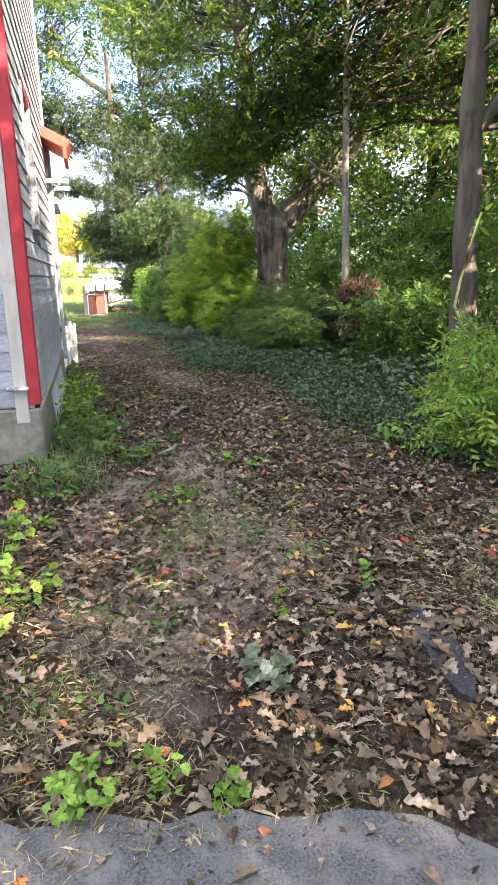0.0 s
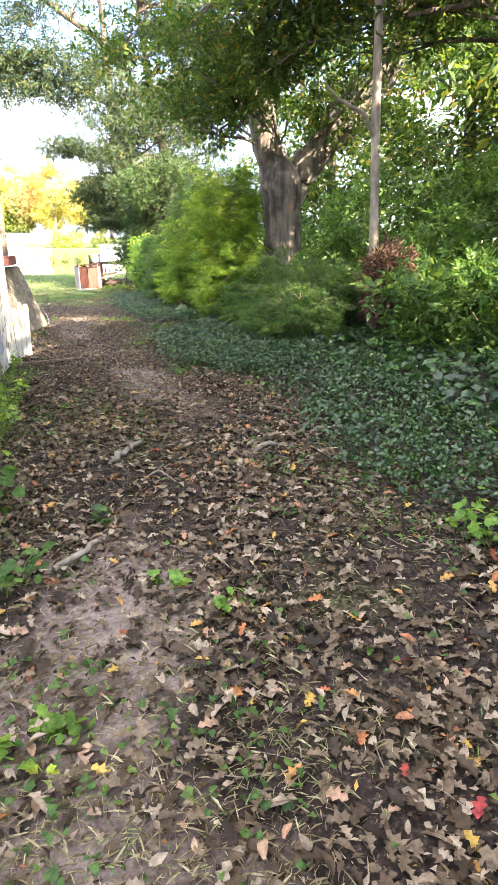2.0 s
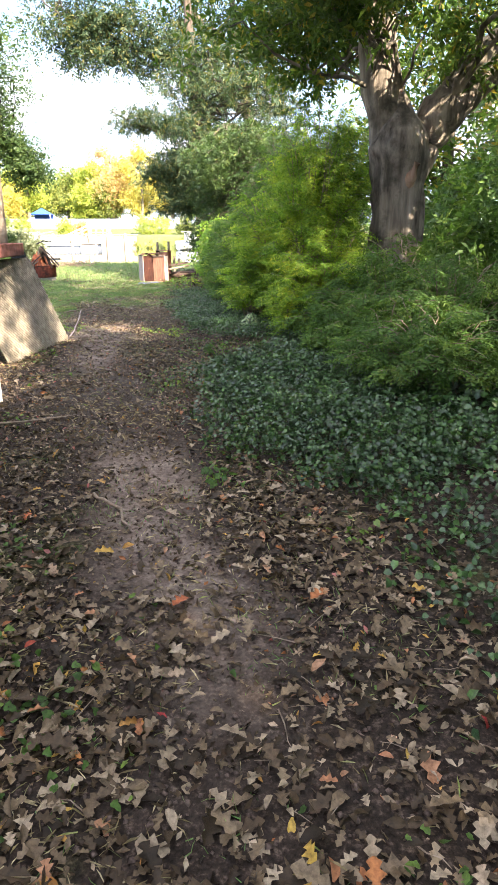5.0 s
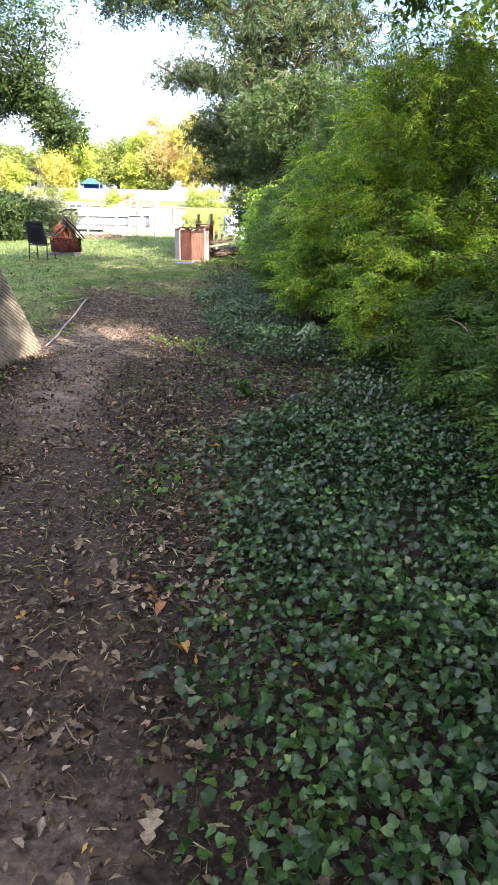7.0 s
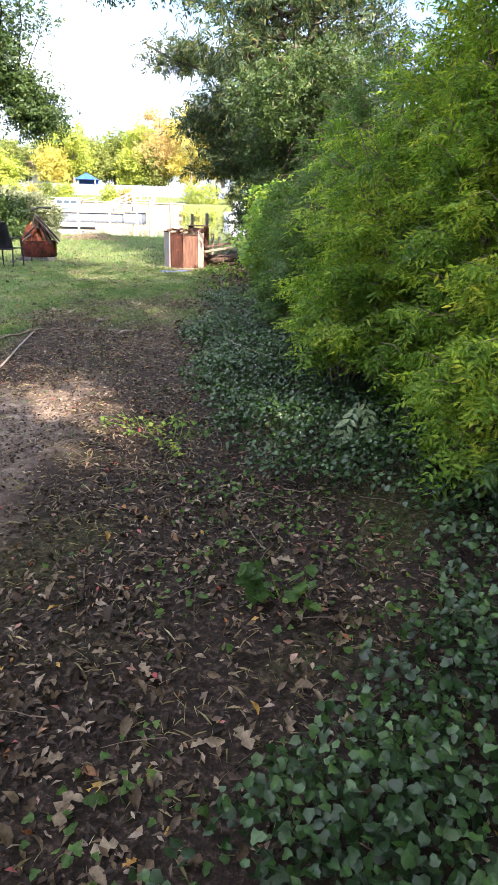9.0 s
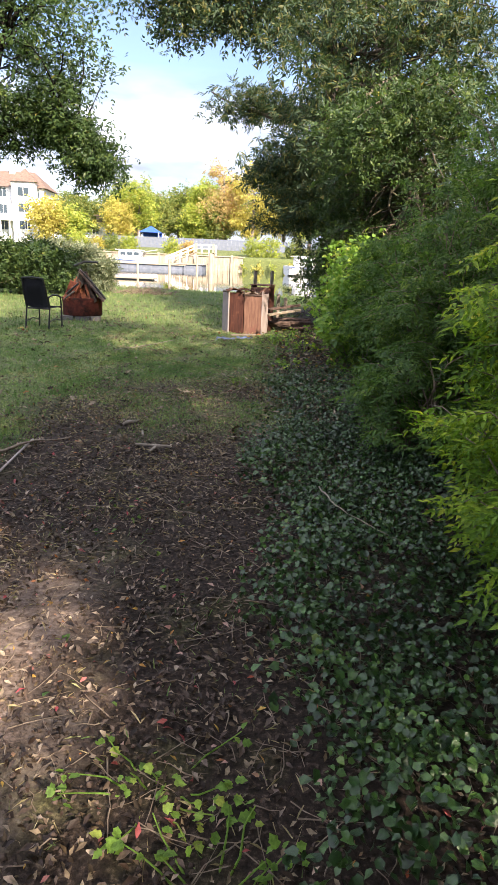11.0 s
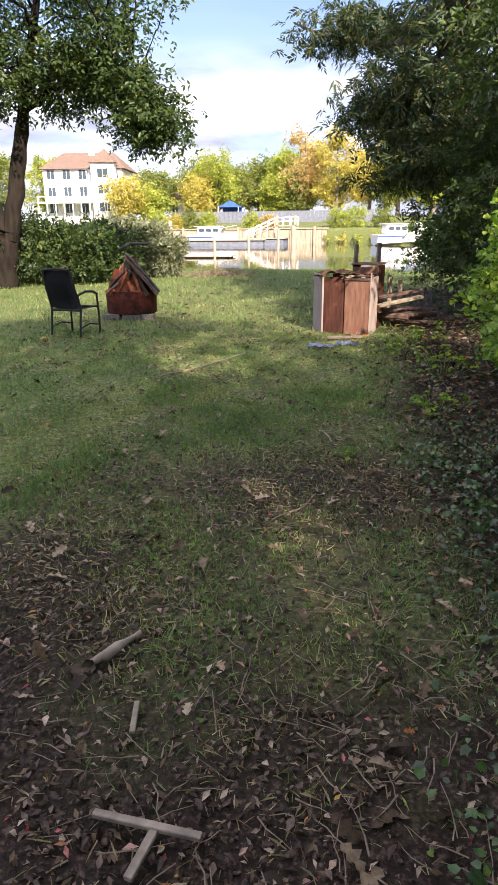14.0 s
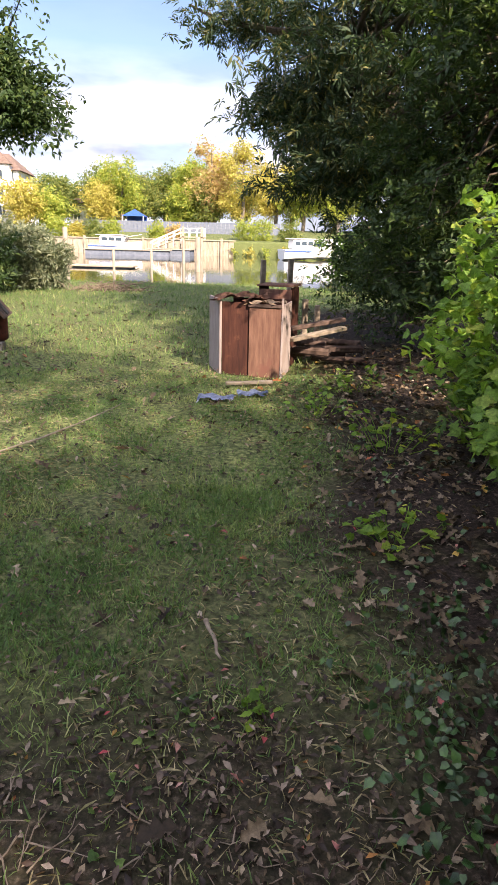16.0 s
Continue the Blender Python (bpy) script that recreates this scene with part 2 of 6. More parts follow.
def empty(name, x=0, y=0, z=0, rz=0, rx=0, ry=0):
    e = new(name)
    e.matrix_basis = pose(x, y, z, rx, ry, rz)
    return e


def box(bm, x0, y0, z0, x1, y1, z1, m=None, bev=0.0):
    made = bmesh.ops.create_cube(bm, size=1, matrix=Matrix.LocRotScale(((x0 + x1) / 2, (y0 + y1) / 2, (z0 + z1) / 2), None, (abs(x1 - x0), abs(y1 - y0), abs(z1 - z0))))
    vs = made["verts"]
    if bev:
        es = list({e for v in vs for e in v.link_edges})
        got = bmesh.ops.bevel(bm, geom=es, offset=bev, segments=1, affect="EDGES")
        vs = list({v for f in got["faces"] for v in f.verts} | {v for v in vs if v.is_valid})
    if m is not None:
        bmesh.ops.transform(bm, matrix=m, verts=vs)
    return vs


def boxed(*args, **kw):
    bm = bmesh.new()
    box(bm, *args, **kw)
    return bm


def tube_arrays(points, radii, segs=8):
    p, r = np.asarray(points, float), np.asarray(radii, float)
    d = np.gradient(p, axis=0)
    d /= np.linalg.norm(d, axis=1, keepdims=True) + 1e-9
    ref = np.where(np.abs(d[:, 2:3]) > 0.9, np.array([[1.0, 0, 0]]), np.array([[0, 0, 1.0]]))
    u = np.cross(d, ref)
    u /= np.linalg.norm(u, axis=1, keepdims=True) + 1e-9
    w = np.cross(d, u)
    a = np.linspace(0, 2 * np.pi, segs, endpoint=False)
    v = p[:, None] + r[:, None, None] * (np.cos(a)[None, :, None] * u[:, None] + np.sin(a)[None, :, None] * w[:, None])
    n = len(p)
    i, j = np.meshgrid(np.arange(n - 1), np.arange(segs), indexing="ij")
    a0, a1 = i * segs + j, i * segs + (j + 1) % segs
    f = np.stack([a0, a1, a1 + segs, a0 + segs], -1).reshape(-1, 4)
    return v.reshape(-1, 3), f.astype(int)


def tubes(name, items, material, parent=None, segs=8, label="", wobble=0.0, rng=None):
    """Many tapered tubes, (points, radii) each, as one mesh."""
    vs, fs, off = [], [], 0
    for pts, rad in items:
        v, f = tube_arrays(pts, rad, segs)
        vs.append(v)
        fs.append(f + off)
        off += len(v)
    v = np.vstack(vs)
    if wobble:
        v = v + (rng or np.random.default_rng(3)).normal(0, wobble, v.shape)
    return raw(name, v, np.vstack(fs), material, parent, label, True)


def wander(rng, a, b, n=7, sway=0.1):
    """A crooked line from a to b."""
    a, b = np.asarray(a, float), np.asarray(b, float)
    t = np.linspace(0, 1, n)[:, None]
    w = rng.normal(0, sway, (n, 3)) * np.sin(t * np.pi) ** 0.7
    return a + (b - a) * t + w


# leaf outlines: verts and triangles, one unit long along y
def leaf_shape(half, fold=0.12, droop=0.12):
    """A leaf from half widths at even steps along its length, folded at the midrib."""
    n = len(half)
    v, f = [], []
    for i, h in enumerate(half):
        y = i / (n - 1)
        z = -droop * y * y
        v += [(-h, y, z + fold * h), (0, y, z), (h, y, z + fold * h)]
    for i in range(n - 1):
        a, b = 3 * i, 3 * i + 3
        f += [(a, a + 1, b + 1), (a, b + 1, b), (a + 1, a + 2, b + 2), (a + 1, b + 2, b + 1)]
    return np.array(v), np.array(f)


def spray_shape(count, length, width, leaf, rng, spread=55, pair=True):
    """A twig with leaves along it, as one small shape."""
    lv, lf = leaf
    vs, fs = [], []
    for i in range(count):
        u = (i // 2 + 0.6) / (count / 2 + 0.1) if pair else rng.uniform(0.05, 1)
        side = (-1 if i % 2 else 1) if i < count - 1 else 0
        m = (Matrix.Translation((0, u * length, -0.15 * length * u * u)) @ pose(0, 0, 0, rng.uniform(-28, 18), rng.uniform(-25, 25), -side * rng.uniform(spread - 15, spread + 15))
             @ Matrix.Scale(width * rng.uniform(0.8, 1.2), 4))
        r = np.array(m)
        vs.append(lv @ r[:3, :3].T + r[:3, 3])
        fs.append(lf + len(lv) * i)
    return np.vstack(vs), np.vstack(fs)


def rotations(rng, n, tilt=180.0, yaw=None):
    """Random turns about z, then leaning by up to tilt degrees."""
    yw = rng.uniform(0, 2 * np.pi, n) if yaw is None else yaw
    a, b = np.radians(rng.normal(0, tilt / 2, n)), np.radians(rng.normal(0, tilt / 2, n))
    cz, sz, cx, sx, cy, sy = np.cos(yw), np.sin(yw), np.cos(a), np.sin(a), np.cos(b), np.sin(b)
    z, o = np.zeros(n), np.ones(n)
    rz = np.stack([cz, -sz, z, sz, cz, z, z, z, o], -1).reshape(n, 3, 3)
    rx = np.stack([o, z, z, z, cx, -sx, z, sx, cx], -1).reshape(n, 3, 3)
    ry = np.stack([cy, z, sy, z, o, z, -sy, z, cy], -1).reshape(n, 3, 3)
    return rz @ rx @ ry


def scatter(name, pos, size, shape, material, rng, tilt=60.0, parent=None, label="", yaw=None):
    """Copies of one small shape, joined into one mesh."""
    sv, sf = shape
    pos = np.asarray(pos, float)
    n = len(pos)
    r = rotations(rng, n, tilt, yaw)
    v = np.einsum("nij,kj->nki", r, sv) * np.broadcast_to(size, n)[:, None, None] + pos[:, None]
    f = sf[None] + (np.arange(n) * len(sv))[:, None, None]
    return raw(name, v.reshape(-1, 3), f.reshape(-1, sf.shape[1]), material, parent, label)


rs = np.random.default_rng(11)
OVAL = leaf_shape([0.04, 0.26, 0.24, 0.02])
SIMPLE = (np.array([(0, 0, 0), (0.22, 0.42, 0.07), (0, 1, -0.1), (-0.22, 0.42, 0.07)]), np.array([(0, 1, 2), (0, 2, 3)]))
SLIM = (np.array([(0, 0, 0), (0.13, 0.45, 0.03), (0, 1, -0.12), (-0.13, 0.45, 0.03)]), np.array([(0, 1, 2), (0, 2, 3)]))
OAK = leaf_shape([0.03, 0.2, 0.1, 0.33, 0.13, 0.24, 0.03], 0.5, 0.2)
CURLED = leaf_shape([0.06, 0.22, 0.26, 0.02], 0.75, 0.45)
PLAIN = leaf_shape([0.05, 0.25, 0.02], 0.5, 0.3)
IVY = leaf_shape([0.32, 0.46, 0.02], 0.3, 0.3)
LOBED = leaf_shape([0.2, 0.52, 0.3, 0.3, 0.02], 0.25, 0.35)
MAPLE = leaf_shape([0.1, 0.45, 0.32, 0.42, 0.18, 0.02], 0.15, 0.15)
TWIG = spray_shape(7, 1.0, 0.5, SIMPLE, rs)
NARROW = (SIMPLE[0] * np.array([0.74, 1, 1]), SIMPLE[1])
PINNATE = spray_shape(11, 1.0, 0.33, NARROW, rs, 62)
TRIO = spray_shape(4, 1.0, 0.55, SIMPLE, rs)
NEEDLE = spray_shape(9, 1.0, 0.6, SLIM, rs, 40)


# ---- the ground ----
def lerp(y, ys, xs):
    return np.interp(y, ys, xs)


def ivy_edge(y):
    """How far left the ivy reaches at a place along the path."""
    return lerp(y, [-2, 2, 3.3, 4.5, 6.5, 7.2, 8, 8.7, 9.1, 10.1, 11.3, 11.6, 12.2, 13.0, 13.3, 14, 15.6, 16.2, 17.2, 18, 19.5, 20.5, 22, 24, 27],
                [3.2, 2.5, 2.1, 1.95, 2.1, 2.2, 1.75, 1.4, 1.25, 1.4, 1.35, 1.9, 2.3, 2.2, 1.6, 1.3, 1.2, 1.1, 1.0, 1.05, 1.1, 1.0, 0.85, 1.0, 1.3])


def trail(y):
    """The middle of the trodden path."""
    return lerp(y, [-3, 0, 3, 6, 8, 10, 12, 14, 16, 18], [0.3, 0.3, 0.9, 1.1, 0.85, 0.45, 0.1, 0.0, -0.1, -0.1])


def step(a, b, x):
    t = np.clip((x - a) / (b - a), 0, 1)
    return t * t * (3 - 2 * t)


def ripple(x, y):
    return 0.5 * np.sin(x * 1.7 + 0.6 * np.sin(y * 0.9)) * np.sin(y * 1.3 + 1) + 0.3 * np.sin(x * 4.1 + y * 2.3) * np.sin(y * 3.7 - x) + 0.2 * np.sin(x * 9 + 2) * np.sin(y * 8.3)


def lawn_at(x, y):
    start = 18.15 + 0.55 * np.clip(-x, 0, 2) + 0.5 * ripple(x * 1.3, y * 1.1)
    worn = np.exp(-(((x - 0.4 + 0.2 * ripple(x * 3, y * 3)) / 1.0) ** 2 + ((y - 20.0 + 0.2 * ripple(x * 2, y * 3)) / 0.6) ** 2) ** 2) + np.exp(-(((x + 0.8) / 0.65) ** 2 + ((y - 18.5) / 0.9) ** 2) ** 2)
    left = step(-0.75, -1.35, x + 0.15 * ripple(x * 2, y)) * step(13.2, 14.4, y)
    right = 1 - step(-0.25, 0.35, x - ivy_edge(y) + 0.2 * ripple(x, y * 2))
    return (1 - 0.85 * np.clip(worn, 0, 1)) * np.maximum(step(-0.6, 0.7, y - start) * (0.5 + 0.5 * step(20.0, 24, y + 1.5 * ripple(x * 1.7, y * 1.5))) * np.where(y > 34, 1, right), left)


def height(x, y):
    h = 0.022 * ripple(x, y) + 0.05 * step(0, 1.2, x - ivy_edge(np.clip(y, -2, 27))) * (y < 34)
    h = h - 1.5 * step(41, 51, y + 0.8 * np.sin(x * 0.4))
    h = h + 3.1 * step(115.0, 115.5, y) + 2.2 * step(116, 140, y)
    return h


def axis(lo, hi, fine, far):
    out = [lo + fine * i for i in range(int((hi - lo) / fine) + 1)]
    s, v = fine, out[-1]
    while v < far:
        s *= 1.25
        v += s
        out.append(v)
    s, v, pre = fine, lo, []
    while v > -far:
        s *= 1.25
        v -= s
        pre.append(v)
    return np.array(pre[::-1] + out)


gx = axis(-3.2, 4.0, 0.09, 900)
gy = np.concatenate([axis(-2.5, 27, 0.11, 900), np.arange(40, 54, 0.5), np.linspace(114.6, 116, 8)])
gy = np.unique(np.round(gy, 3))
GX, GY = np.meshgrid(gx, gy, indexing="ij")
GZ = height(GX, GY) + np.random.default_rng(5).normal(0, 0.004, GX.shape)
GZ -= 0.06 * step(-0.1, -0.5, GY + 0.45 + 0.3 * GX)
ni, nj = GX.shape
ii, jj = np.meshgrid(np.arange(ni - 1), np.arange(nj - 1), indexing="ij")
q = ii * nj + jj


def ground_mat():
    m, n, l, b = node_mat("soil_and_turf")

    def attr(name):
        a = n.new("ShaderNodeAttribute")
        a.attribute_name = name
        return a.outputs["Fac"]

    fine, mid, big = noise_tex(n, l, 45, 6, 0.7), noise_tex(n, l, 6, 6, 0.6), noise_tex(n, l, 1.1, 5, 0.6)
    soil = ramp(n, [(0.34, (0.007, 0.005, 0.004)), (0.54, (0.03, 0.021, 0.016)), (0.7, (0.12, 0.09, 0.07))])
    l.new(fine.outputs["Fac"], soil.inputs["Fac"])
    bare = ramp(n, [(0.38, (0.035, 0.025, 0.02)), (0.5, (0.16, 0.122, 0.1)), (0.62, (0.33, 0.27, 0.23))])
    l.new(mixed(n, l, 0.5, fine.outputs["Color"], mid.outputs["Color"]), bare.inputs["Fac"])
    moss = ramp(n, [(0.36, (0.014, 0.015, 0.006)), (0.52, (0.06, 0.064, 0.02)), (0.68, (0.16, 0.155, 0.055))])
    l.new(fine.outputs["Fac"], moss.inputs["Fac"])
    turf = ramp(n, [(0.36, (0.018, 0.02, 0.01)), (0.5, (0.085, 0.11, 0.036)), (0.64, (0.23, 0.245, 0.1))])
    l.new(noise_tex(n, l, 26, 8, 0.75).outputs["Fac"], turf.inputs["Fac"])
    patches = ramp(n, [(0.54, (0, 0, 0)), (0.72, (0.85, 0.85, 0.85))])
    l.new(big.outputs["Fac"], patches.inputs["Fac"])
    col = mixed(n, l, patches.outputs["Color"], soil.outputs["Color"], moss.outputs["Color"])
    # bare: trodden earth, plus the paler colour that brightens the sun patch
    col = mixed(n, l, attr("bare"), col, bare.outputs["Color"])
    col = mixed(n, l, attr("lawn"), col, turf.outputs["Color"])
    l.new(col, b.inputs["Base Color"])
    b.inputs["Roughness"].default_value = 0.95
    bp = n.new("ShaderNodeBump")
    bp.inputs["Strength"].default_value, bp.inputs["Distance"].default_value = 0.8, 0.02
    l.new(fine.outputs["Fac"], bp.inputs["Height"])
    l.new(bp.outputs["Normal"], b.inputs["Normal"])
    return m


ground = raw("ground", np.stack([GX, GY, GZ], -1).reshape(-1, 3), np.stack([q, q + nj, q + nj + 1, q + 1], -1).reshape(-1, 4), ground_mat(), smooth=True)
tagged(ground, "dark soil path with trodden earth running into a mown lawn", "ground", kind="structure")
lawn_mask = lawn_at(GX, GY)
bare_sun_mask = (1 - step(0.12, 0.5, np.abs(GX - trail(GY)) + 0.22 * ripple(GX * 1.5, GY * 0.8))) * step(5.4, 7.0, GY) * (1 - step(15.0, 16.2, GY)) * 0.8 * (1 - 0.85 * step(8.2, 9.2, GY) * (1 - step(10.8, 12.2, GY)))
bare_sun_mask = np.maximum(bare_sun_mask, 0.75 * step(0.35, 0.1, np.hypot((GX + 0.15) / 1.0, (GY - 1.6) / 1.7) - 0.45 + 0.25 * ripple(GX * 2, GY * 2)))
bare_sun_mask = np.maximum(bare_sun_mask, 0.85 * step(0.35, 0.1, np.hypot((GX - 0.32) / 0.5, (GY - 3.05) / 1.0) - 0.5 + 0.35 * ripple(GX * 3, GY * 3)))
# paler ground painted under the sun patch to make it look brighter
bare_sun_mask = np.maximum(bare_sun_mask, 0.8 * step(0.35, 0.1, np.hypot((GX + 0.2) / 0.9, (GY - 14.5) / 1.1) - 0.5 + 0.3 * ripple(GX * 3, GY * 3)))
for key, vals in (("lawn", lawn_mask), ("bare", bare_sun_mask)):
    at = ground.data.attributes.new(key, "FLOAT", "POINT")
    at.data.foreach_set("value", vals.astype(np.float32).ravel())

# the asphalt edge where the walk begins
ROAD = surface("asphalt", (0.03, 0.031, 0.032), (0.12, 0.12, 0.118), 130, 0.9, 0.8, (0.13, 0.125, 0.115), 9, (0.45, 0.7))
bm = bmesh.new()
edge = [(-30, 7.59)] + [(-4 + 0.1 * i, -0.378 + -0.266 * (-4 + 0.1 * i) - 0.9 * max(0.0, -4.3 + 0.1 * i) + 0.02 * math.sin(i * 1.7) + 0.012 * math.sin(i * 4.3)) for i in range(57)] + [(30, -22)]
top = [bm.verts.new((x, y, 0.012 + float(height(np.array(x), np.array(y))))) for x, y in edge]
low = [bm.verts.new((x, y - 0.02, -0.12)) for x, y in edge]
back = [bm.verts.new((x, -40, 0.02)) for x, y in edge]
for i in range(len(edge) - 1):
    bm.faces.new((top[i], top[i + 1], back[i + 1], back[i]))
    bm.faces.new((low[i], low[i + 1], top[i + 1], top[i]))
tagged(part("road", bm, ROAD), "grey worn asphalt road with a crumbling edge", "road", kind="structure")

# a lump of old dark asphalt showing through the leaves
bm = bmesh.new()
ring = [(0.78 + (0.085 + 0.02 * math.sin(3.1 * k) + 0.012 * math.sin(5.3 * k)) * math.cos(k * math.pi / 8) + 0.05 * math.sin(k * math.pi / 8), 0.22 + (0.3 + 0.03 * math.sin(2.3 * k)) * math.sin(k * math.pi / 8)) for k in range(16)]
cap = [bm.verts.new((x, y, 0.03 + float(height(np.array(x), np.array(y))))) for x, y in ring]
rim = [bm.verts.new((x * 1.0 + 0.01 * math.sin(x * 90), y, -0.08)) for x, y in ring]
bm.faces.new(cap)
for k in range(16):
    bm.faces.new((rim[k], rim[(k + 1) % 16], cap[(k + 1) % 16], cap[k]))
tagged(part("asphalt_patch", bm, surface("old_asphalt", (0.012, 0.012, 0.013), (0.05, 0.049, 0.05), 90, 0.85, 0.8)), "dark broken piece of old asphalt among the leaves", "asphalt", kind="structure")

# water of the creek
m, n, l, b = node_mat("creek_water")
b.inputs["Base Color"].default_value, b.inputs["Roughness"].default_value = (0.03, 0.035, 0.025, 1), 0.03
b.inputs["IOR"].default_value, b.inputs["Specular IOR Level"].default_value = 1.33, 0.5
nz = noise_tex(n, l, 2.2, 3, 0.5, (0.35, 1.6, 1))
bp = n.new("ShaderNodeBump")
bp.inputs["Strength"].default_value, bp.inputs["Distance"].default_value = 0.05, 0.03
l.new(nz.outputs["Fac"], bp.inputs["Height"])
l.new(bp.outputs["Normal"], b.inputs["Normal"])
bm = bmesh.new()
bm.faces.new([bm.verts.new(c) for c in ((-500, 43, -0.5), (500, 43, -0.5), (500, 115.3, -0.5), (-500, 115.3, -0.5))])
tagged(part("water", bm, m), "still creek water reflecting the far bank", "water", kind="structure")


# ---- litter, ivy, grass ----
def place(rng, n, x0, x1, y0, y1, keep):
    x, y = rng.uniform(x0, x1, n), rng.uniform(y0, y1, n)
    k = rng.random(n) < keep(x, y)
    x, y = x[k], y[k]
    return np.stack([x, y, height(x, y)], -1)


def wall_x(y):
    return -0.90 + 0.024 * (y - 3.65)


def open_ground(x, y):
    """Outside the house and the lattice's foot."""
    return np.where((y > 3.5) & (y < 10.4), x > wall_x(y) + 0.05, True)


rng = np.random.default_rng(21)


def litter_keep(x, y):
    d = 0.55 + 0.65 * ripple(x * 1.9, y * 1.7) + 0.3 * ripple(x * 5, y * 4)
    onpath = 1 - 0.74 * (1 - step(0.2, 0.65, np.abs(x - trail(y)) + 0.15 * ripple(x * 3, y * 2))) * step(5.6, 7.2, y) * (1 - step(14.3, 15.6, y)) * (1 - 0.6 * step(8.2, 9.2, y) * (1 - step(10.8, 12.2, y)))
    onpath = onpath * (1 - 0.15 * step(0.35, 0.1, np.hypot((x + 0.15) / 1.0, (y - 1.6) / 1.7) - 0.45 + 0.25 * ripple(x * 2, y * 2)))
    onpath = onpath * (1 - 0.45 * step(0.35, 0.1, np.hypot((x - 0.32) / 0.5, (y - 3.05) / 1.0) - 0.5 + 0.35 * ripple(x * 3, y * 3)))
    lawn = 1 - 0.85 * lawn_at(x, y)
    ivy = 1 - 0.8 * step(-0.3, 0.3, x - ivy_edge(y))
    road = np.where(y < -0.37 - 0.266 * x, 0.1, 1)
    return np.clip(d, 0.05, 1) * onpath * lawn * ivy * open_ground(x, y) * road


p = place(rng, 66000, -1.8, 3.4, -1.4, 12.5, lambda x, y: litter_keep(x, y) * (1 - 0.88 * step(6.5, 9.5, y)))
p[:, 2] += rng.uniform(0.004, 0.035, len(p))
tagged(scatter("leaf_litter", p, rng.triangular(0.03, 0.045, 0.105, len(p)), OAK, M["dead_leaf"], rng, 40), "dry brown oak leaves lying thick on the path", "leaf litter", kind="stuff")
p = place(rng, 34000, -1.8, 3.4, -1.2, 13.5, lambda x, y: litter_keep(x, y) * (1 - 0.6 * step(7, 9.5, y)))
p[:, 2] += rng.uniform(0.012, 0.03, len(p))
tagged(scatter("curled_leaves", p, rng.triangular(0.024, 0.036, 0.075, len(p)), CURLED, M["dead_leaf"], rng, 60), "curled dry leaves scattered over the path", "leaf litter", kind="stuff")
p = place(rng, 125000, -1.6, 3.0, 5.5, 26.5, lambda x, y: np.maximum(litter_keep(x, y), 0.3 * np.clip(ripple(x * 2, y * 1.8) + 0.2, 0, 1)) * step(5.5, 8.5, y) * np.where(x > ivy_edge(y) - 0.2, 0.9, 1 - 0.4 * step(19.5, 22.5, y)))
p[:, 2] += rng.uniform(0.004, 0.035, len(p))
tagged(scatter("damp_litter", p, rng.triangular(0.014, 0.024, 0.048, len(p)), PLAIN, M["damp_leaf"], rng, 42), "damp dark leaves trodden into the shaded soil", "leaf litter", kind="stuff")
p = place(rng, 90000, -1.6, 3.4, -1.0, 20.5, lambda x, y: np.clip(litter_keep(x, y) + 0.4, 0, 1) * open_ground(x, y))
p[:, 2] += rng.uniform(0.003, 0.018, len(p))
tagged(scatter("leaf_crumbs", p, rng.uniform(0.012, 0.042, len(p)), SIMPLE, M["dead_leaf"], rng, 70), "broken dark leaf crumbs trodden into the soil", "leaf litter", kind="stuff")
p = place(rng, 4200, -5.5, 3.0, 17.5, 34, lambda x, y: np.where(x > ivy_edge(y) - 0.2, 0.8, 0.36 - 0.006 * (y - 18)))
p[:, 2] += rng.uniform(0.015, 0.05, len(p))
tagged(scatter("scattered_leaves", p, rng.uniform(0.04, 0.11, len(p)), OAK, M["dead_leaf"], rng, 45), "brown leaves scattered over the lawn", "leaf litter", kind="stuff")


p = place(rng, 5500, 0.9, 3.6, 18.3, 28, lambda x, y: step(-0.3, 0.5, x - ivy_edge(np.clip(y, -2, 27)) + 0.3 * ripple(x * 2, y * 2)) * 0.85)
p[:, 2] += rng.uniform(0.008, 0.05, len(p))
tagged(scatter("edge_litter", p, rng.triangular(0.03, 0.055, 0.11, len(p)), OAK, M["dead_leaf"], rng, 45), "brown and yellow leaves drifted under the bushes", "leaf litter", kind="stuff")


def ivy_keep(x, y):
    return step(-0.25, 0.25, x - ivy_edge(y) + 0.22 * ripple(x * 2.5, y * 2.1)) * np.clip(0.7 + 0.7 * ripple(x * 3, y * 3), 0.1, 1)


p = place(rng, 135000, 0.8, 3.3, 1.2, 26, lambda x, y: ivy_keep(x, y) * (1 - 0.55 * step(17.2, 18.6, y) - 0.4 * step(20, 21.5, y)))
p[:, 2] += rng.uniform(0.03, 0.13, len(p))
mound = 0.5 + 0.5 * ripple(p[:, 0] * 2.3, p[:, 1] * 2.1)
p[:, 2] += 0.09 * np.clip(mound, 0, 1)
near = (p[:, 1] > 8.0) & (p[:, 1] < 12.4) & (p[:, 0] < 2.7)
for pick, shape, lo, hi in ((~near, IVY, 0.02, 0.04), (near, LOBED, 0.02, 0.04)):
    tagged(scatter("ivy", p[pick], rng.uniform(lo, hi, int(pick.sum())), shape, M["ivy_leaf"], rng, 66), "dark glossy ivy carpeting the ground beside the path", "ivy", kind="stuff")
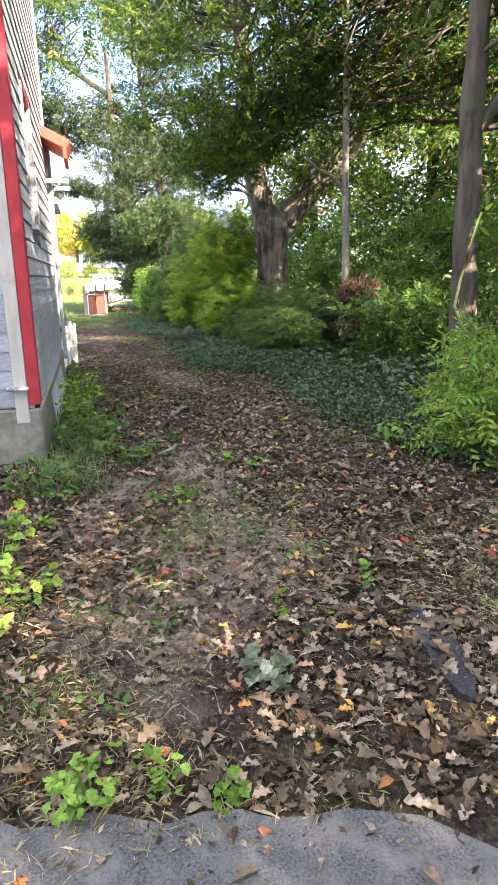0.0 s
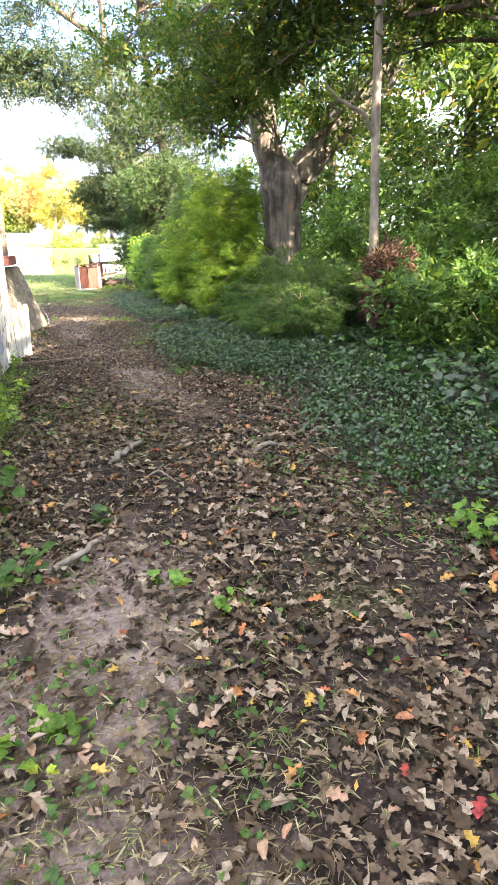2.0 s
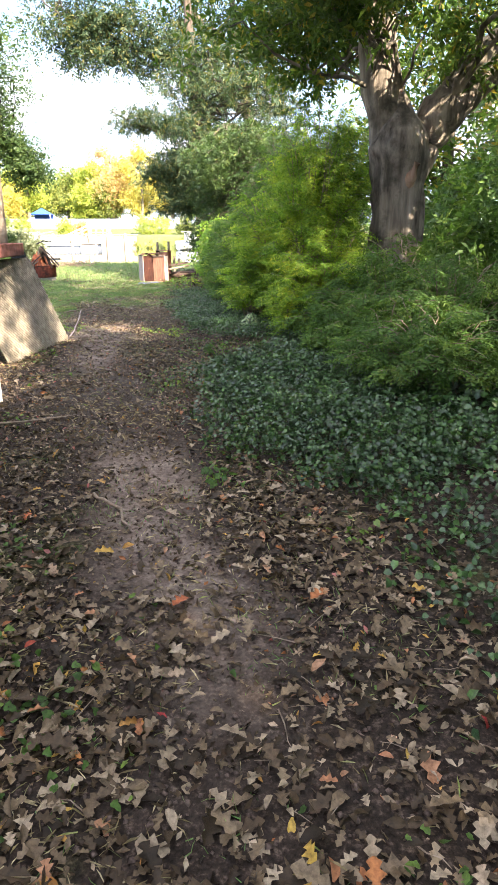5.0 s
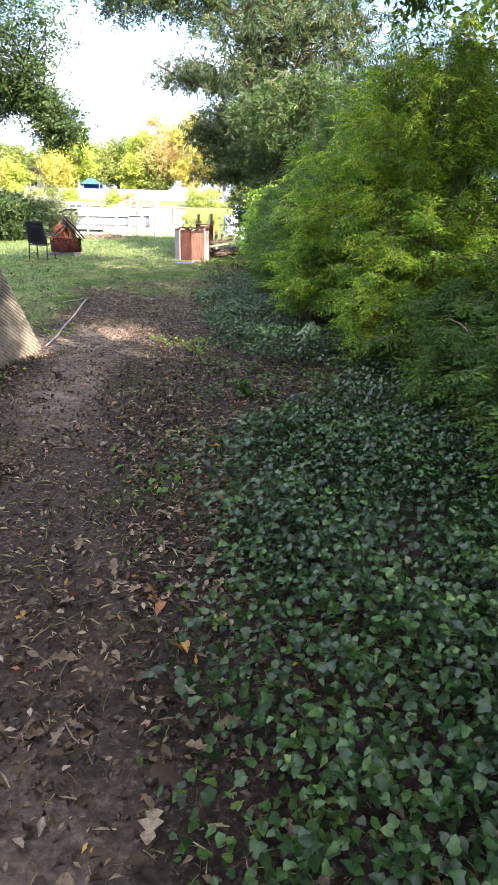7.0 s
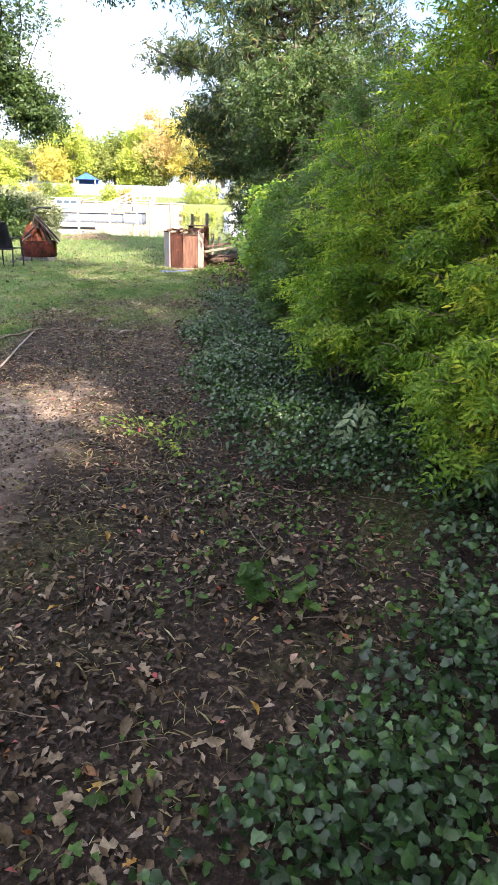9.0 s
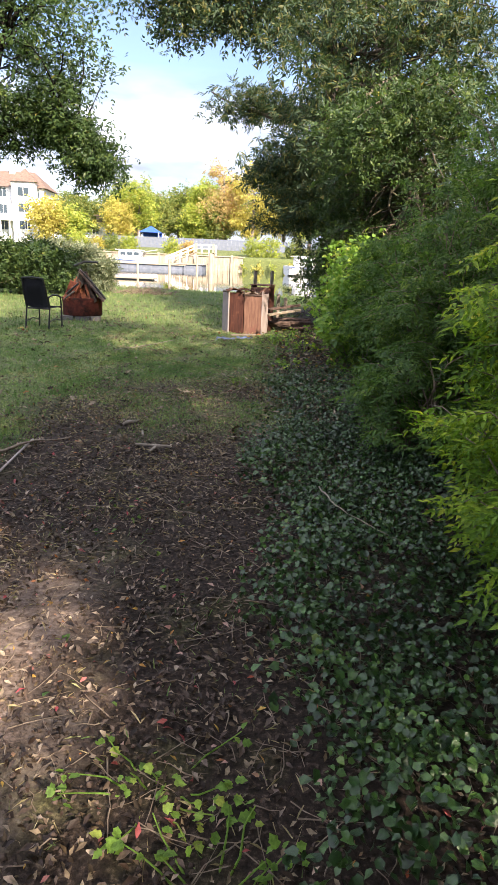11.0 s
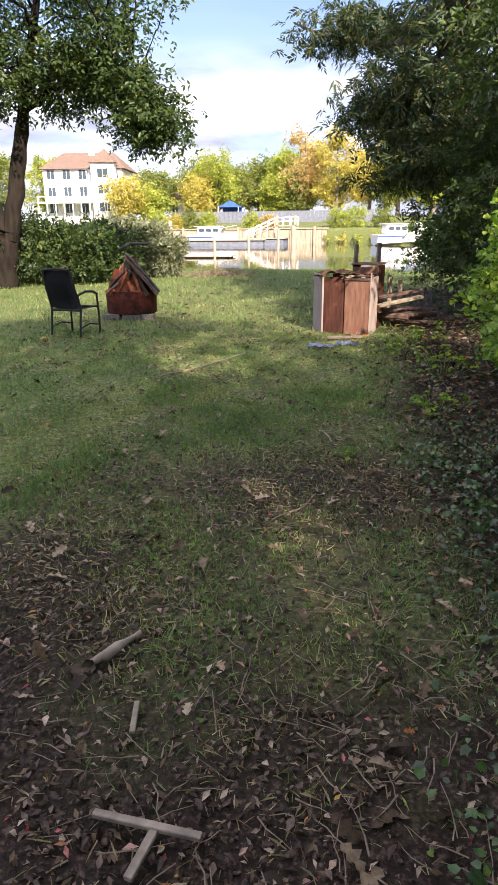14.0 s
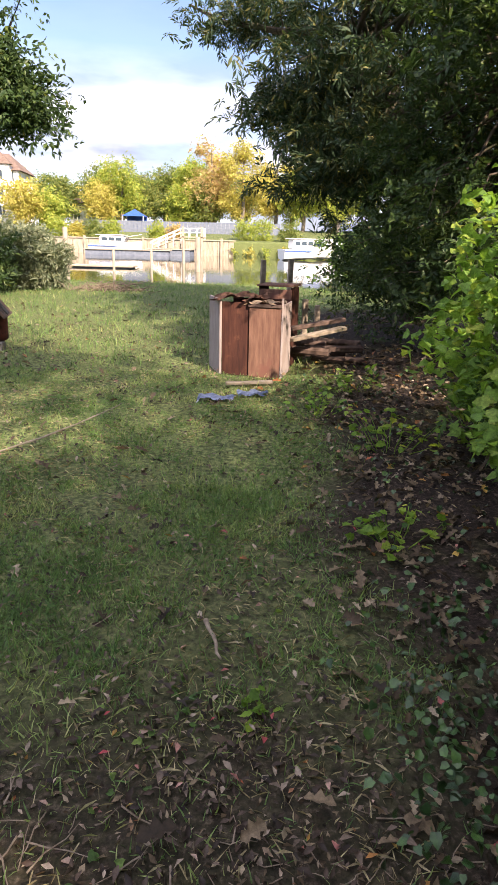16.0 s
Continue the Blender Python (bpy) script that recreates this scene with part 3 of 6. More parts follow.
near_p = place(rng, 26000, 1.0, 2.9, 7.6, 12.2, ivy_keep)
near_p[:, 2] += rng.uniform(0.04, 0.15, len(near_p))
tagged(scatter("ivy", near_p, rng.uniform(0.018, 0.036, len(near_p)), IVY, M["ivy_leaf"], rng, 70), "dense dark ivy spilling onto the path", "ivy", kind="stuff")
far_p = place(rng, 40000, 0.8, 3.0, 12.8, 21, lambda x, y: ivy_keep(x, y) * (1 - 0.7 * step(18.0, 20, y)))
far_p[:, 2] += rng.uniform(0.05, 0.16, len(far_p)) + 0.09 * np.clip(0.5 + 0.5 * ripple(far_p[:, 0] * 2.3, far_p[:, 1] * 2.1), 0, 1)
tagged(scatter("ivy", far_p, rng.uniform(0.014, 0.027, len(far_p)), IVY, M["ivy_leaf"], rng, 70), "fine dark ivy with small leaves near the lawn", "ivy", kind="stuff")

BLADE = (np.array([(-0.055, 0, 0), (0.055, 0, 0), (-0.036, 0.12, 0.55), (0.036, 0.12, 0.55), (0.0, 0.42, 0.95)]), np.array([(0, 1, 3), (0, 3, 2), (2, 3, 4)]))


def grass_keep(x, y):
    return np.clip(lawn_at(x, y) * (0.6 + 1.1 * ripple(x * 2.2, y * 2.2) + 0.5 * ripple(x * 6, y * 6)), 0, 1)


p = np.vstack([place(rng, 190000, -3.8, 1.8, 13.5, 26, grass_keep), place(rng, 110000, -1.4, 1.3, 17.3, 22.5, grass_keep)])
tagged(scatter("lawn_grass", p, rng.triangular(0.02, 0.034, 0.07, len(p)), BLADE, M["grass"], rng, 60), "short uneven lawn grass with thin straw patches", "grass", kind="stuff")
p = place(rng, 40000, -9, -3.8, 18, 26, grass_keep)
tagged(scatter("side_lawn_grass", p, rng.uniform(0.04, 0.1, len(p)), BLADE, M["grass"], rng, 55), "short lawn grass beside the fire pit", "grass", kind="stuff")
p = place(rng, 60000, -11, 5, 26, 43, lambda x, y: grass_keep(x, y) * 0.9)
tagged(scatter("far_lawn_grass", p, rng.uniform(0.06, 0.13, len(p)), BLADE, M["grass"], rng, 40), "lawn grass running down towards the creek", "grass", kind="stuff")


p = place(rng, 26000, -3.5, 1.6, 14.5, 25, lambda x, y: np.clip(ripple(x * 2.7 + 4, y * 2.4) * 1.6, 0, 1) * np.clip(lawn_at(x, y) + 0.15, 0, 1))
p[:, 2] += rng.uniform(0.008, 0.03, len(p))
tagged(scatter("lawn_weeds", p, rng.uniform(0.014, 0.034, len(p)), LOBED, M["under_leaf"], rng, 45), "small broad-leaved weeds matted in the lawn", "weeds", kind="stuff")
p = place(rng, 22000, -4.5, 1.8, 15, 30, lambda x, y: np.clip(0.3 + ripple(x * 1.9 + 1, y * 2.1 + 3), 0.05, 1) * lawn_at(x, y))
p[:, 2] += rng.uniform(0.01, 0.035, len(p))
tagged(scatter("lawn_leaf_bits", p, rng.triangular(0.015, 0.022, 0.06, len(p)), PLAIN, M["damp_leaf"], rng, 50), "small dark leaf bits lying in the lawn", "leaf litter", kind="stuff")
p = place(rng, 9000, -3.2, 1.5, 16.5, 26, lambda x, y: np.clip(ripple(x * 3.1 + 2, y * 2.9 + 1) * 1.8 - 0.35, 0, 1) * lawn_at(x, y))
tagged(scatter("grass_tufts", p, rng.uniform(0.06, 0.12, len(p)), (BLADE[0] * np.array([0.6, 1, 1]), BLADE[1]), M["grass"], rng, 55), "longer tufts of grass standing in the lawn", "grass", kind="stuff")


def tuft_keep(x, y):
    return np.clip(ripple(x * 2.2 + 1, y * 2.0 + 2) * 1.5 - 0.1, 0.02, 1) * (1 - lawn_at(x, y)) * open_ground(x, y) * np.where(x > ivy_edge(y), 0.1, 1) * np.where(y < -0.45, 0, 1) * np.where(y > 8, 0.35, 1)


p = place(rng, 75000, -1.6, 2.6, -0.6, 17, tuft_keep)
tagged(scatter("path_grass", p, rng.uniform(0.018, 0.05, len(p)), BLADE, M["grass"], rng, 85), "thin straw-coloured grass among the leaves of the path", "grass", kind="stuff")

STRAW = (np.array([(-0.03, 0, 0), (0.03, 0, 0), (0.02, 0.55, 0.16), (0.0, 1.0, 0.05)]), np.array([(0, 1, 2), (0, 2, 3)]))


def straw_keep(x, y):
    return np.clip(0.35 + 1.1 * ripple(x * 1.6 + 2, y * 1.3), 0.04, 1) * open_ground(x, y) * np.where(x > ivy_edge(y), 0.1, 1) * np.where(y < -0.4, 0, 1) * (1 - 0.6 * step(4, 9, y) * (1 - step(16, 19, y))) * (1 - 0.3 * lawn_at(x, y))


p = np.vstack([place(rng, 130000, -2.2, 2.2, -0.5, 26, straw_keep), place(rng, 26000, -1.6, 2.0, -0.45, 2.2, straw_keep)])
p[:, 2] += rng.uniform(0.004, 0.02, len(p))
tagged(scatter("dry_grass", p, rng.uniform(0.02, 0.065, len(p)), STRAW, M["straw"], rng, 35), "flattened dry straw-coloured grass among the leaves", "grass", kind="stuff")
p = place(rng, 13500, 3.0, 7.5, 1.5, 14, lambda x, y: np.full(len(x), 0.9))
p[:, 2] += rng.uniform(0.03, 0.16, len(p))
tagged(scatter("ivy", p, rng.uniform(0.06, 0.11, len(p)), IVY, M["ivy_leaf"], rng, 60), "dark ivy spreading under the trees", "ivy", kind="stuff")


p = place(rng, 24000, -1.3, 2.3, 0.2, 13.5, lambda x, y: np.clip(ripple(x * 1.4 + 2.2, y * 1.1 + 0.7) * 1.7 - 0.15 + 0.35 * step(0.3, -0.5, x) * (y < 7) + 0.3 * step(-0.9, -0.2, x - ivy_edge(y)), 0.015, 1) * open_ground(x, y) * (1 - step(0.6, 0.3, np.abs(x - trail(y))) * step(5.5, 7, y)))
p[:, 2] += rng.uniform(0.015, 0.05, len(p))
tagged(scatter("ground_weeds", p, rng.triangular(0.014, 0.022, 0.045, len(p)), LOBED, M["under_leaf"], rng, 45), "low green weeds and seedlings among the dead leaves", "weeds", kind="stuff")


# crumbs of earth on the trodden soil
CLOD = (np.array([(-0.5, 0, 0), (0.1, -0.45, 0.02), (0.5, 0.1, 0), (-0.05, 0.5, 0.03), (0.05, 0.02, 0.42), (0, 0, -0.2)]), np.array([(0, 1, 4), (1, 2, 4), (2, 3, 4), (3, 0, 4), (1, 0, 5), (2, 1, 5), (3, 2, 5), (0, 3, 5)]))


def clod_keep(x, y):
    return np.clip(0.5 + ripple(x * 3, y * 3), 0.1, 1) * (1 - step(0.4, 1.2, np.abs(x - trail(y)))) * (1 - lawn_at(x, y)) * np.where(x > ivy_edge(y), 0.15, 1) * open_ground(x, y)


p = place(rng, 34000, -1.2, 2.2, 5.5, 18.5, clod_keep)
p[:, 2] += 0.003
CLAY = surface("crumbled_earth", (0.03, 0.021, 0.017), (0.13, 0.095, 0.078), 60, 0.95, 0.6)
tagged(scatter("earth_crumbs", p, rng.triangular(0.006, 0.01, 0.034, len(p)), CLOD, CLAY, rng, 25), "small dark crumbs of earth on the trodden path", "soil", kind="stuff")


# ---- trees and bushes ----
def crown_points(rng, ends, per, spread):
    ends = np.asarray(ends)
    k = rng.integers(0, len(ends), per)
    off = rng.normal(0, 1, (per, 3)) * np.asarray(spread)
    return ends[k] + off


# breaks in the canopy through which the low sun reaches path and hedge: a place and a width
GAPS = [(-0.35, 15.0, 0, 0.72), (0.2, 14.45, 0, 0.55), (-0.5, 14.2, 0, 0.5), (0.45, 13.75, 0, 0.24), (2.2, 22.6, 1.2, 0.2), (2.4, 15.0, 1.5, 0.5), (2.4, 13.4, 0.9, 0.2), (2.9, 15.8, 2.7, 0.65), (2.6, 18.6, 1.4, 0.4), (3.4, 10.4, 1.0, 0.3), (0.15, 25.9, 0.62, 0.1), (0.5, 25.85, 0.3, 0.12), (1.3, 26.6, 0.4, 0.22)]


def sunlit_gaps(rng, pos):
    keep = np.ones(len(pos), bool)
    for x, y, z, r in GAPS:
        off = pos - np.array([x, y, z])
        far = np.linalg.norm(off - (off @ np.array(SUN))[:, None] * np.array(SUN), axis=1)
        keep &= (far > r + 0.12) | (rng.random(len(pos)) < 0.05)
    return pos[keep]


def tree(name, label, stems, bark, leaf, shape, count, size, spread, seed, centre=None, radii=None, boughs=40, tilt=80, category="tree", clumps=()):
    """stems: (points, radii) of trunk and limbs. Boughs reach from them to places in the crown, which carries sprays round the boughs' ends."""
    rng = np.random.default_rng(seed)
    base = stems[0][0][0]
    th = empty(name, base[0], base[1], 0)
    inv = np.array([base[0], base[1], 0])
    items = []
    for pts, rad in stems:
        pts, rad = np.asarray(pts, float), np.asarray(rad, float)
        t = np.linspace(0, 1, 4 * len(pts))
        s = np.linspace(0, 1, len(pts))
        fine = np.stack([np.interp(t, s, pts[:, k]) for k in range(3)], -1)
        rr = np.interp(t, s, rad)
        fine[1:-1] += rng.normal(0, 0.06, (len(fine) - 2, 3)) * rr[1:-1, None]
        items.append((fine - inv, rr * (1 + rng.normal(0, 0.05, len(rr)))))
    tubes("trunk", items, bark, th, 14, wobble=min(0.012, items[0][1][0] * 0.05), rng=rng)
    if centre is None:
        return th
    centre, radii = np.asarray(centre, float), np.asarray(radii, float)
    starts = np.vstack([it[0][len(it[0]) // 3:] for it in items]) + inv
    ends, twigs = [], []
    goals = [(centre, radii)] * boughs
    for x, y, z, rx, ry, rz, c in clumps:
        goals += [(np.array([x, y, z]), np.array([rx, ry, rz]))] * c
    for mid, radii in goals:
        d = rng.normal(0, 1, 3)
        d /= np.linalg.norm(d)
        e = mid + d * radii * rng.uniform(0.45, 1.0) ** 0.6
        s = starts[np.argmin(np.linalg.norm(starts - e, axis=1) + rng.uniform(0, 1.5, len(starts)))]
        ln = np.linalg.norm(e - s)
        pts = wander(rng, s - inv, e - inv, 7, 0.05 * ln)
        pts[1:-1, 2] += 0.05 * ln
        twigs.append((pts, np.linspace(0.012 + 0.009 * ln, 0.005, 7)))
        ends += [pts[-1], pts[-2], pts[-2] * 0.4 + pts[-1] * 0.6, pts[-3]]
    tubes("branch", twigs, bark, th, 5)
    if count:
        pos = sunlit_gaps(rng, crown_points(rng, ends, count, spread) + inv) - inv
        count = len(pos)
        scatter("crown", pos, rng.uniform(0.7, 1.3, count) * size, shape, leaf, rng, tilt, th)
    return tagged(th, label, category)


# old oak with a heavy leaning limb
oak = tree("oak_tree", "large old oak with a scarred trunk and heavy leaning limbs", [
    ([(4.45, 14.25, -0.1), (4.46, 14.25, 0.6), (4.47, 14.2, 1.9), (4.44, 14.2, 2.7), (4.4, 14.2, 3.45)], [0.62, 0.46, 0.4, 0.44, 0.04]),
    ([(4.44, 14.25, 1.9), (4.14, 14.3, 3.4), (3.85, 14.4, 6.5), (3.3, 14.2, 9.5)], [0.24, 0.27, 0.18, 0.06]),
    ([(4.48, 14.2, 1.9), (4.78, 14.2, 2.8), (5.1, 14.2, 3.2), (5.63, 14.2, 3.76), (6.9, 14.0, 5.2), (8.4, 13.6, 7.6)], [0.2, 0.31, 0.31, 0.28, 0.2, 0.07]),
    ([(5.5, 14.2, 3.6), (6.2, 14.6, 3.9), (7.6, 15.3, 5.2)], [0.16, 0.13, 0.06]),
], M["oak_bark"], M["oak_leaf"], TWIG, 11000, 0.22, (0.34, 0.34, 0.17), 31, (3.9, 12.9, 6.8), (4.8, 4.0, 3.7), 100, clumps=[(3.7, 10.4, 8.2, 2.0, 1.6, 1.2, 22), (2.4, 17.0, 8.2, 2.2, 1.8, 1.2, 26), (3.9, 13.2, 4.4, 0.9, 0.6, 0.45, 22), (3.5, 15.9, 4.5, 1.2, 1.2, 0.9, 30)])
tubes("broken_stub", [(np.array([(0.02, -0.3, 2.05), (0.05, -0.46, 2.25), (0.1, -0.52, 2.42)]), [0.1, 0.085, 0.05])], M["heartwood"], oak, 9, "splintered pinkish stub of a broken bough")
# the boughs that hang over the path
tree("oak_tree", "leafy oak leaning over the path with low hanging boughs", [
    ([(9.2, 9.6, -0.1), (9.0, 9.5, 2.5), (7.6, 9.4, 5.5), (6.0, 9.2, 8)], [0.26, 0.2, 0.15, 0.06])],
    M["bark"], M["oak_leaf"], TWIG, 6200, 0.22, (0.32, 0.32, 0.14), 32, (4.4, 9.2, 6.2), (3.4, 3.0, 1.9), 60, clumps=[(3.7, 11.3, 4.1, 1.0, 0.8, 0.45, 24), (2.9, 11.4, 4.5, 1.2, 0.9, 0.5, 18), (5.0, 10.9, 4.75, 1.0, 0.8, 0.45, 22)])
tree("slim_tree", "slender pale-barked young tree with a bare side branch", [
    ([(4.66, 10.0, -0.05), (4.64, 10.0, 1.5), (4.6, 10.0, 3.0), (4.56, 10.0, 5.0), (4.5, 10.0, 9)], [0.085, 0.07, 0.062, 0.055, 0.025]),
    ([(4.6, 10.0, 2.95), (4.35, 9.9, 3.25), (3.95, 9.85, 3.4), (3.7, 9.8, 3.6)], [0.04, 0.03, 0.022, 0.01])],
    M["pale_bark"], M["oak_leaf"], TWIG, 1500, 0.24, (0.5, 0.5, 0.3), 33, (4.5, 10.0, 8.2), (1.5, 1.5, 1.6), 14)
# crown and clump sit out of view beside the trunk, placed to shade the path
tree("tall_tree", "tall straight tree with sunlit grey bark", [
    ([(4.98, 6.4, -0.1), (4.94, 6.35, 0.4), (4.8, 6.3, 2.0), (4.78, 6.3, 3.6), (4.8, 6.3, 6), (4.82, 6.3, 10)], [0.28, 0.2, 0.165, 0.15, 0.13, 0.07]),
    ([(4.79, 6.3, 3.3), (5.1, 6.2, 3.7), (5.6, 6.0, 4.2)], [0.09, 0.07, 0.03])],
    M["tall_bark"], M["oak_leaf"], TWIG, 5000, 0.27, (0.4, 0.4, 0.22), 34, (6.3, 4.5, 7.0), (2.4, 2.2, 2.1), 60, clumps=[(6.5, 3.6, 6.9, 1.1, 1.2, 0.9, 24)])

# woods that close the right-hand side; those at y below 1 are unseen, added to shade path and house
WOODS = [(11.0, 7.0, 9, 42), (11.5, 18.5, 10, 43), (6.4, -7.8, 11, 46), (3.5, -12.0, 11, 48), (6.4, 0.6, 9, 41), (16.5, 12, 9, 45), (5.5, -3.2, 11, 52), (9.9, 25.0, 9, 44), (11.5, 15.5, 8, 53)]
for wx, wy, wh, ws in WOODS:
    g = np.random.default_rng(ws)
    tagged(tree("woodland_tree", "woodland tree in full leaf among dense undergrowth", [
        ([(wx, wy, -0.1), (wx + g.uniform(-.2, .2), wy, 2.5), (wx + g.uniform(-.5, .5), wy + g.uniform(-.4, .4), wh * 0.9)], [0.26, 0.2, 0.06])],
        M["bark"], M["oak_leaf"], TRIO, 2600, 0.5, (0.6, 0.6, 0.35), ws, (wx, wy, wh * 0.58), (3.3, 3.3, wh * 0.42), 60), group="woodland trees")

# the evergreen-looking tree that leans over the lawn, and the pine behind the hedge
tree("pine_tree", "tall pine with long layered boughs over the lawn's edge", [
    ([(3.6, 31.5, -0.1), (3.2, 31.6, 2), (2.4, 31.8, 4.4), (2.0, 32, 7), (1.8, 32, 12)], [0.42, 0.34, 0.28, 0.22, 0.05]),
    ([(2.2, 31.9, 5.2), (0.6, 33.6, 5.6), (-0.8, 35.4, 6.3), (-1.6, 36.0, 6.8)], [0.085, 0.06, 0.035, 0.01])],
    M["bark"], M["pine_leaf"], NEEDLE, 9500, 0.23, (0.42, 0.42, 0.075), 61, (3.4, 29.5, 4.7), (3.2, 4.6, 3.6), 130, clumps=[(0.2, 34.4, 6.1, 1.5, 1.2, 0.5, 14), (1.4, 30.5, 2.7, 0.9, 1.2, 0.6, 20), (1.0, 31.2, 3.8, 0.9, 1.0, 0.5, 16)])
tree("oak_tree", "oak with dark glossy leaves sweeping low over the old cabinets", [
    ([(4.6, 27.2, -0.1), (4.3, 27.0, 1.4), (3.6, 26.8, 3.2), (2.9, 26.4, 4.8)], [0.2, 0.16, 0.11, 0.04])],
    M["bark"], M["gloss_leaf"], TWIG, 11500, 0.15, (0.28, 0.36, 0.1), 62, (3.4, 25.8, 2.5), (1.9, 3.4, 2.1), 110, clumps=[(2.7, 27.8, 1.3, 0.9, 1.2, 0.9, 26), (2.3, 28.8, 1.0, 0.9, 0.8, 0.8, 22), (3.0, 24.0, 3.6, 1.2, 1.2, 0.8, 18)])
# high limb across the sky
tree("oak_tree", "tall oak whose thin bare limb reaches over the lawn", [
    ([(6.0, 38.0, -0.1), (5.6, 38, 4), (4.6, 38, 8), (4, 38, 13)], [0.4, 0.32, 0.25, 0.08]),
    ([(4.9, 38, 7.0), (2.2, 37.2, 8.6), (-0.4, 36.6, 9.4), (-3.6, 36.2, 10.6)], [0.2, 0.14, 0.1, 0.04]),
    ([(4.4, 38, 8.6), (2.0, 37.6, 11.5), (-1.5, 37.2, 13.6), (-5, 37, 15)], [0.2, 0.15, 0.1, 0.04])],
    M["bark"], M["pine_leaf"], TRIO, 13500, 0.3, (0.5, 0.5, 0.2), 63, (1.2, 37.4, 13.4), (9.0, 3.6, 4.2), 150, clumps=[(-0.4, 36.3, 9.6, 2.8, 1.0, 1.5, 36), (-2.6, 36.0, 9.2, 2.0, 1.0, 1.1, 20)])
# the tree on the lawn's left, with its hanging bough
tree("maple_tree", "dark forked lawn tree with a heavy hanging bough", [
    ([(-9.4, 33.1, -0.1), (-9.25, 33.05, 0.8), (-9.0, 33.0, 1.6)], [0.34, 0.29, 0.27]),
    ([(-9.15, 33.0, 1.2), (-9.6, 33.0, 3.2), (-9.9, 33, 5.0), (-10.2, 33, 8)], [0.2, 0.17, 0.13, 0.06]),
    ([(-9.0, 33.0, 1.3), (-8.5, 33.0, 3.3), (-8.0, 32.9, 5), (-7.2, 32.8, 7.5)], [0.22, 0.19, 0.14, 0.05]),
    ([(-8.3, 33, 4.4), (-6.8, 33.1, 5.2), (-5.3, 33.1, 5.0), (-4.5, 33.0, 4.2)], [0.09, 0.07, 0.045, 0.02])],
    M["dark_bark"], M["gloss_leaf"], TRIO, 14000, 0.26, (0.36, 0.36, 0.18), 64, (-8.0, 32.6, 7.6), (4.0, 3.8, 3.4), 120, clumps=[(-4.8, 33.1, 4.0, 0.85, 0.7, 0.5, 20), (-5.4, 33.0, 4.8, 0.8, 0.7, 0.45, 14), (-7.0, 33.0, 5.2, 1.4, 1.0, 0.7, 26), (-9.8, 32.0, 5.4, 2.2, 1.5, 1.8, 26)])


def leafy(name, label, blobs, leaf, shape, size, seed, tilt=70, stems=0, category="bush", stem_mat=None, shoots=0):
    """blobs: (x, y, z, rx, ry, rz, count): sprays near the skin of each, with stems from the ground."""
    rng = np.random.default_rng(seed)
    bx, by = blobs[0][0], blobs[0][1]
    th = empty(name, bx, by, 0)
    pos, items = [], []
    for x, y, z, rx, ry, rz, c in blobs:
        d = rng.normal(0, 1, (c, 3))
        d /= np.linalg.norm(d, axis=1, keepdims=True)
        lump = 1 + 0.22 * np.sin(d[:, 0] * 6 + x * 3) * np.sin(d[:, 1] * 5 + y * 2) + 0.2 * np.sin(d[:, 2] * 7 + x)
        r = rng.uniform(0.35, 1.0, c) ** 0.45 * lump
        pp = np.array([x, y, z]) + d * r[:, None] * np.array([rx, ry, rz])
        pp = pp[pp[:, 2] > 0.03]
        pos.append(pp)
        for _ in range(stems):
            e = pp[rng.integers(len(pp))]
            s = np.array([x + rng.uniform(-0.4, 0.4) * rx, y + rng.uniform(-0.4, 0.4) * ry, -0.03])
            items.append((wander(rng, s, e, 6, 0.06) - np.array([bx, by, 0]), np.linspace(0.014, 0.004, 6)))
    allp = np.vstack(pos)
    for _ in range(shoots):
        s = allp[rng.integers(len(allp))]
        out = s - np.array([blobs[0][0] + 0.5, blobs[0][1], 0.4])
        out = out / (np.linalg.norm(out) + 0.01) + rng.normal(0, 0.35, 3) + np.array([-0.2, -0.1, 0.25])
        ln = rng.uniform(0.3, 0.75)
        t = np.linspace(0, 1, 7)[:, None]
        line = s + out * ln * t + np.array([0, 0, -0.45 * ln]) * t * t
        if line[:, 0].min() < 1.9:
            continue
        pos.append(np.repeat(line, 2, axis=0))
        items.append((line - np.array([bx, by, 0]), np.linspace(0.005, 0.002, 7)))
    pos = np.vstack(pos) - np.array([bx, by, 0])
    if items:
        for it in items:
            tubes("stem", [it], stem_mat or M["twig"], th, 5)
    scatter("foliage", pos, rng.uniform(0.7, 1.3, len(pos)) * size, shape, leaf, rng, tilt, th)
    return tagged(th, label, category)


def fronds(name, pos, way, size, shape, material, rng, parent, roll=22.0):
    """Sprays that point along way with their upper faces to the sky."""
    sv, sf = shape
    n = len(pos)
    y = way / (np.linalg.norm(way, axis=1, keepdims=True) + 1e-9)
    x = np.cross(y, np.array([[0, 0, 1.0]]))
    x /= np.linalg.norm(x, axis=1, keepdims=True) + 1e-9
    z = np.cross(x, y)
    a = np.radians(rng.normal(0, roll, n))[:, None]
    x, z = x * np.cos(a) + z * np.sin(a), z * np.cos(a) - x * np.sin(a)
    r = np.stack([x, y, z], -1)
    v = np.einsum("nij,kj->nki", r, sv) * np.asarray(size)[:, None, None] + pos[:, None]
    f = sf[None] + (np.arange(n) * len(sv))[:, None, None]
    return raw(name, v.reshape(-1, 3), f.reshape(-1, sf.shape[1]), material, parent)


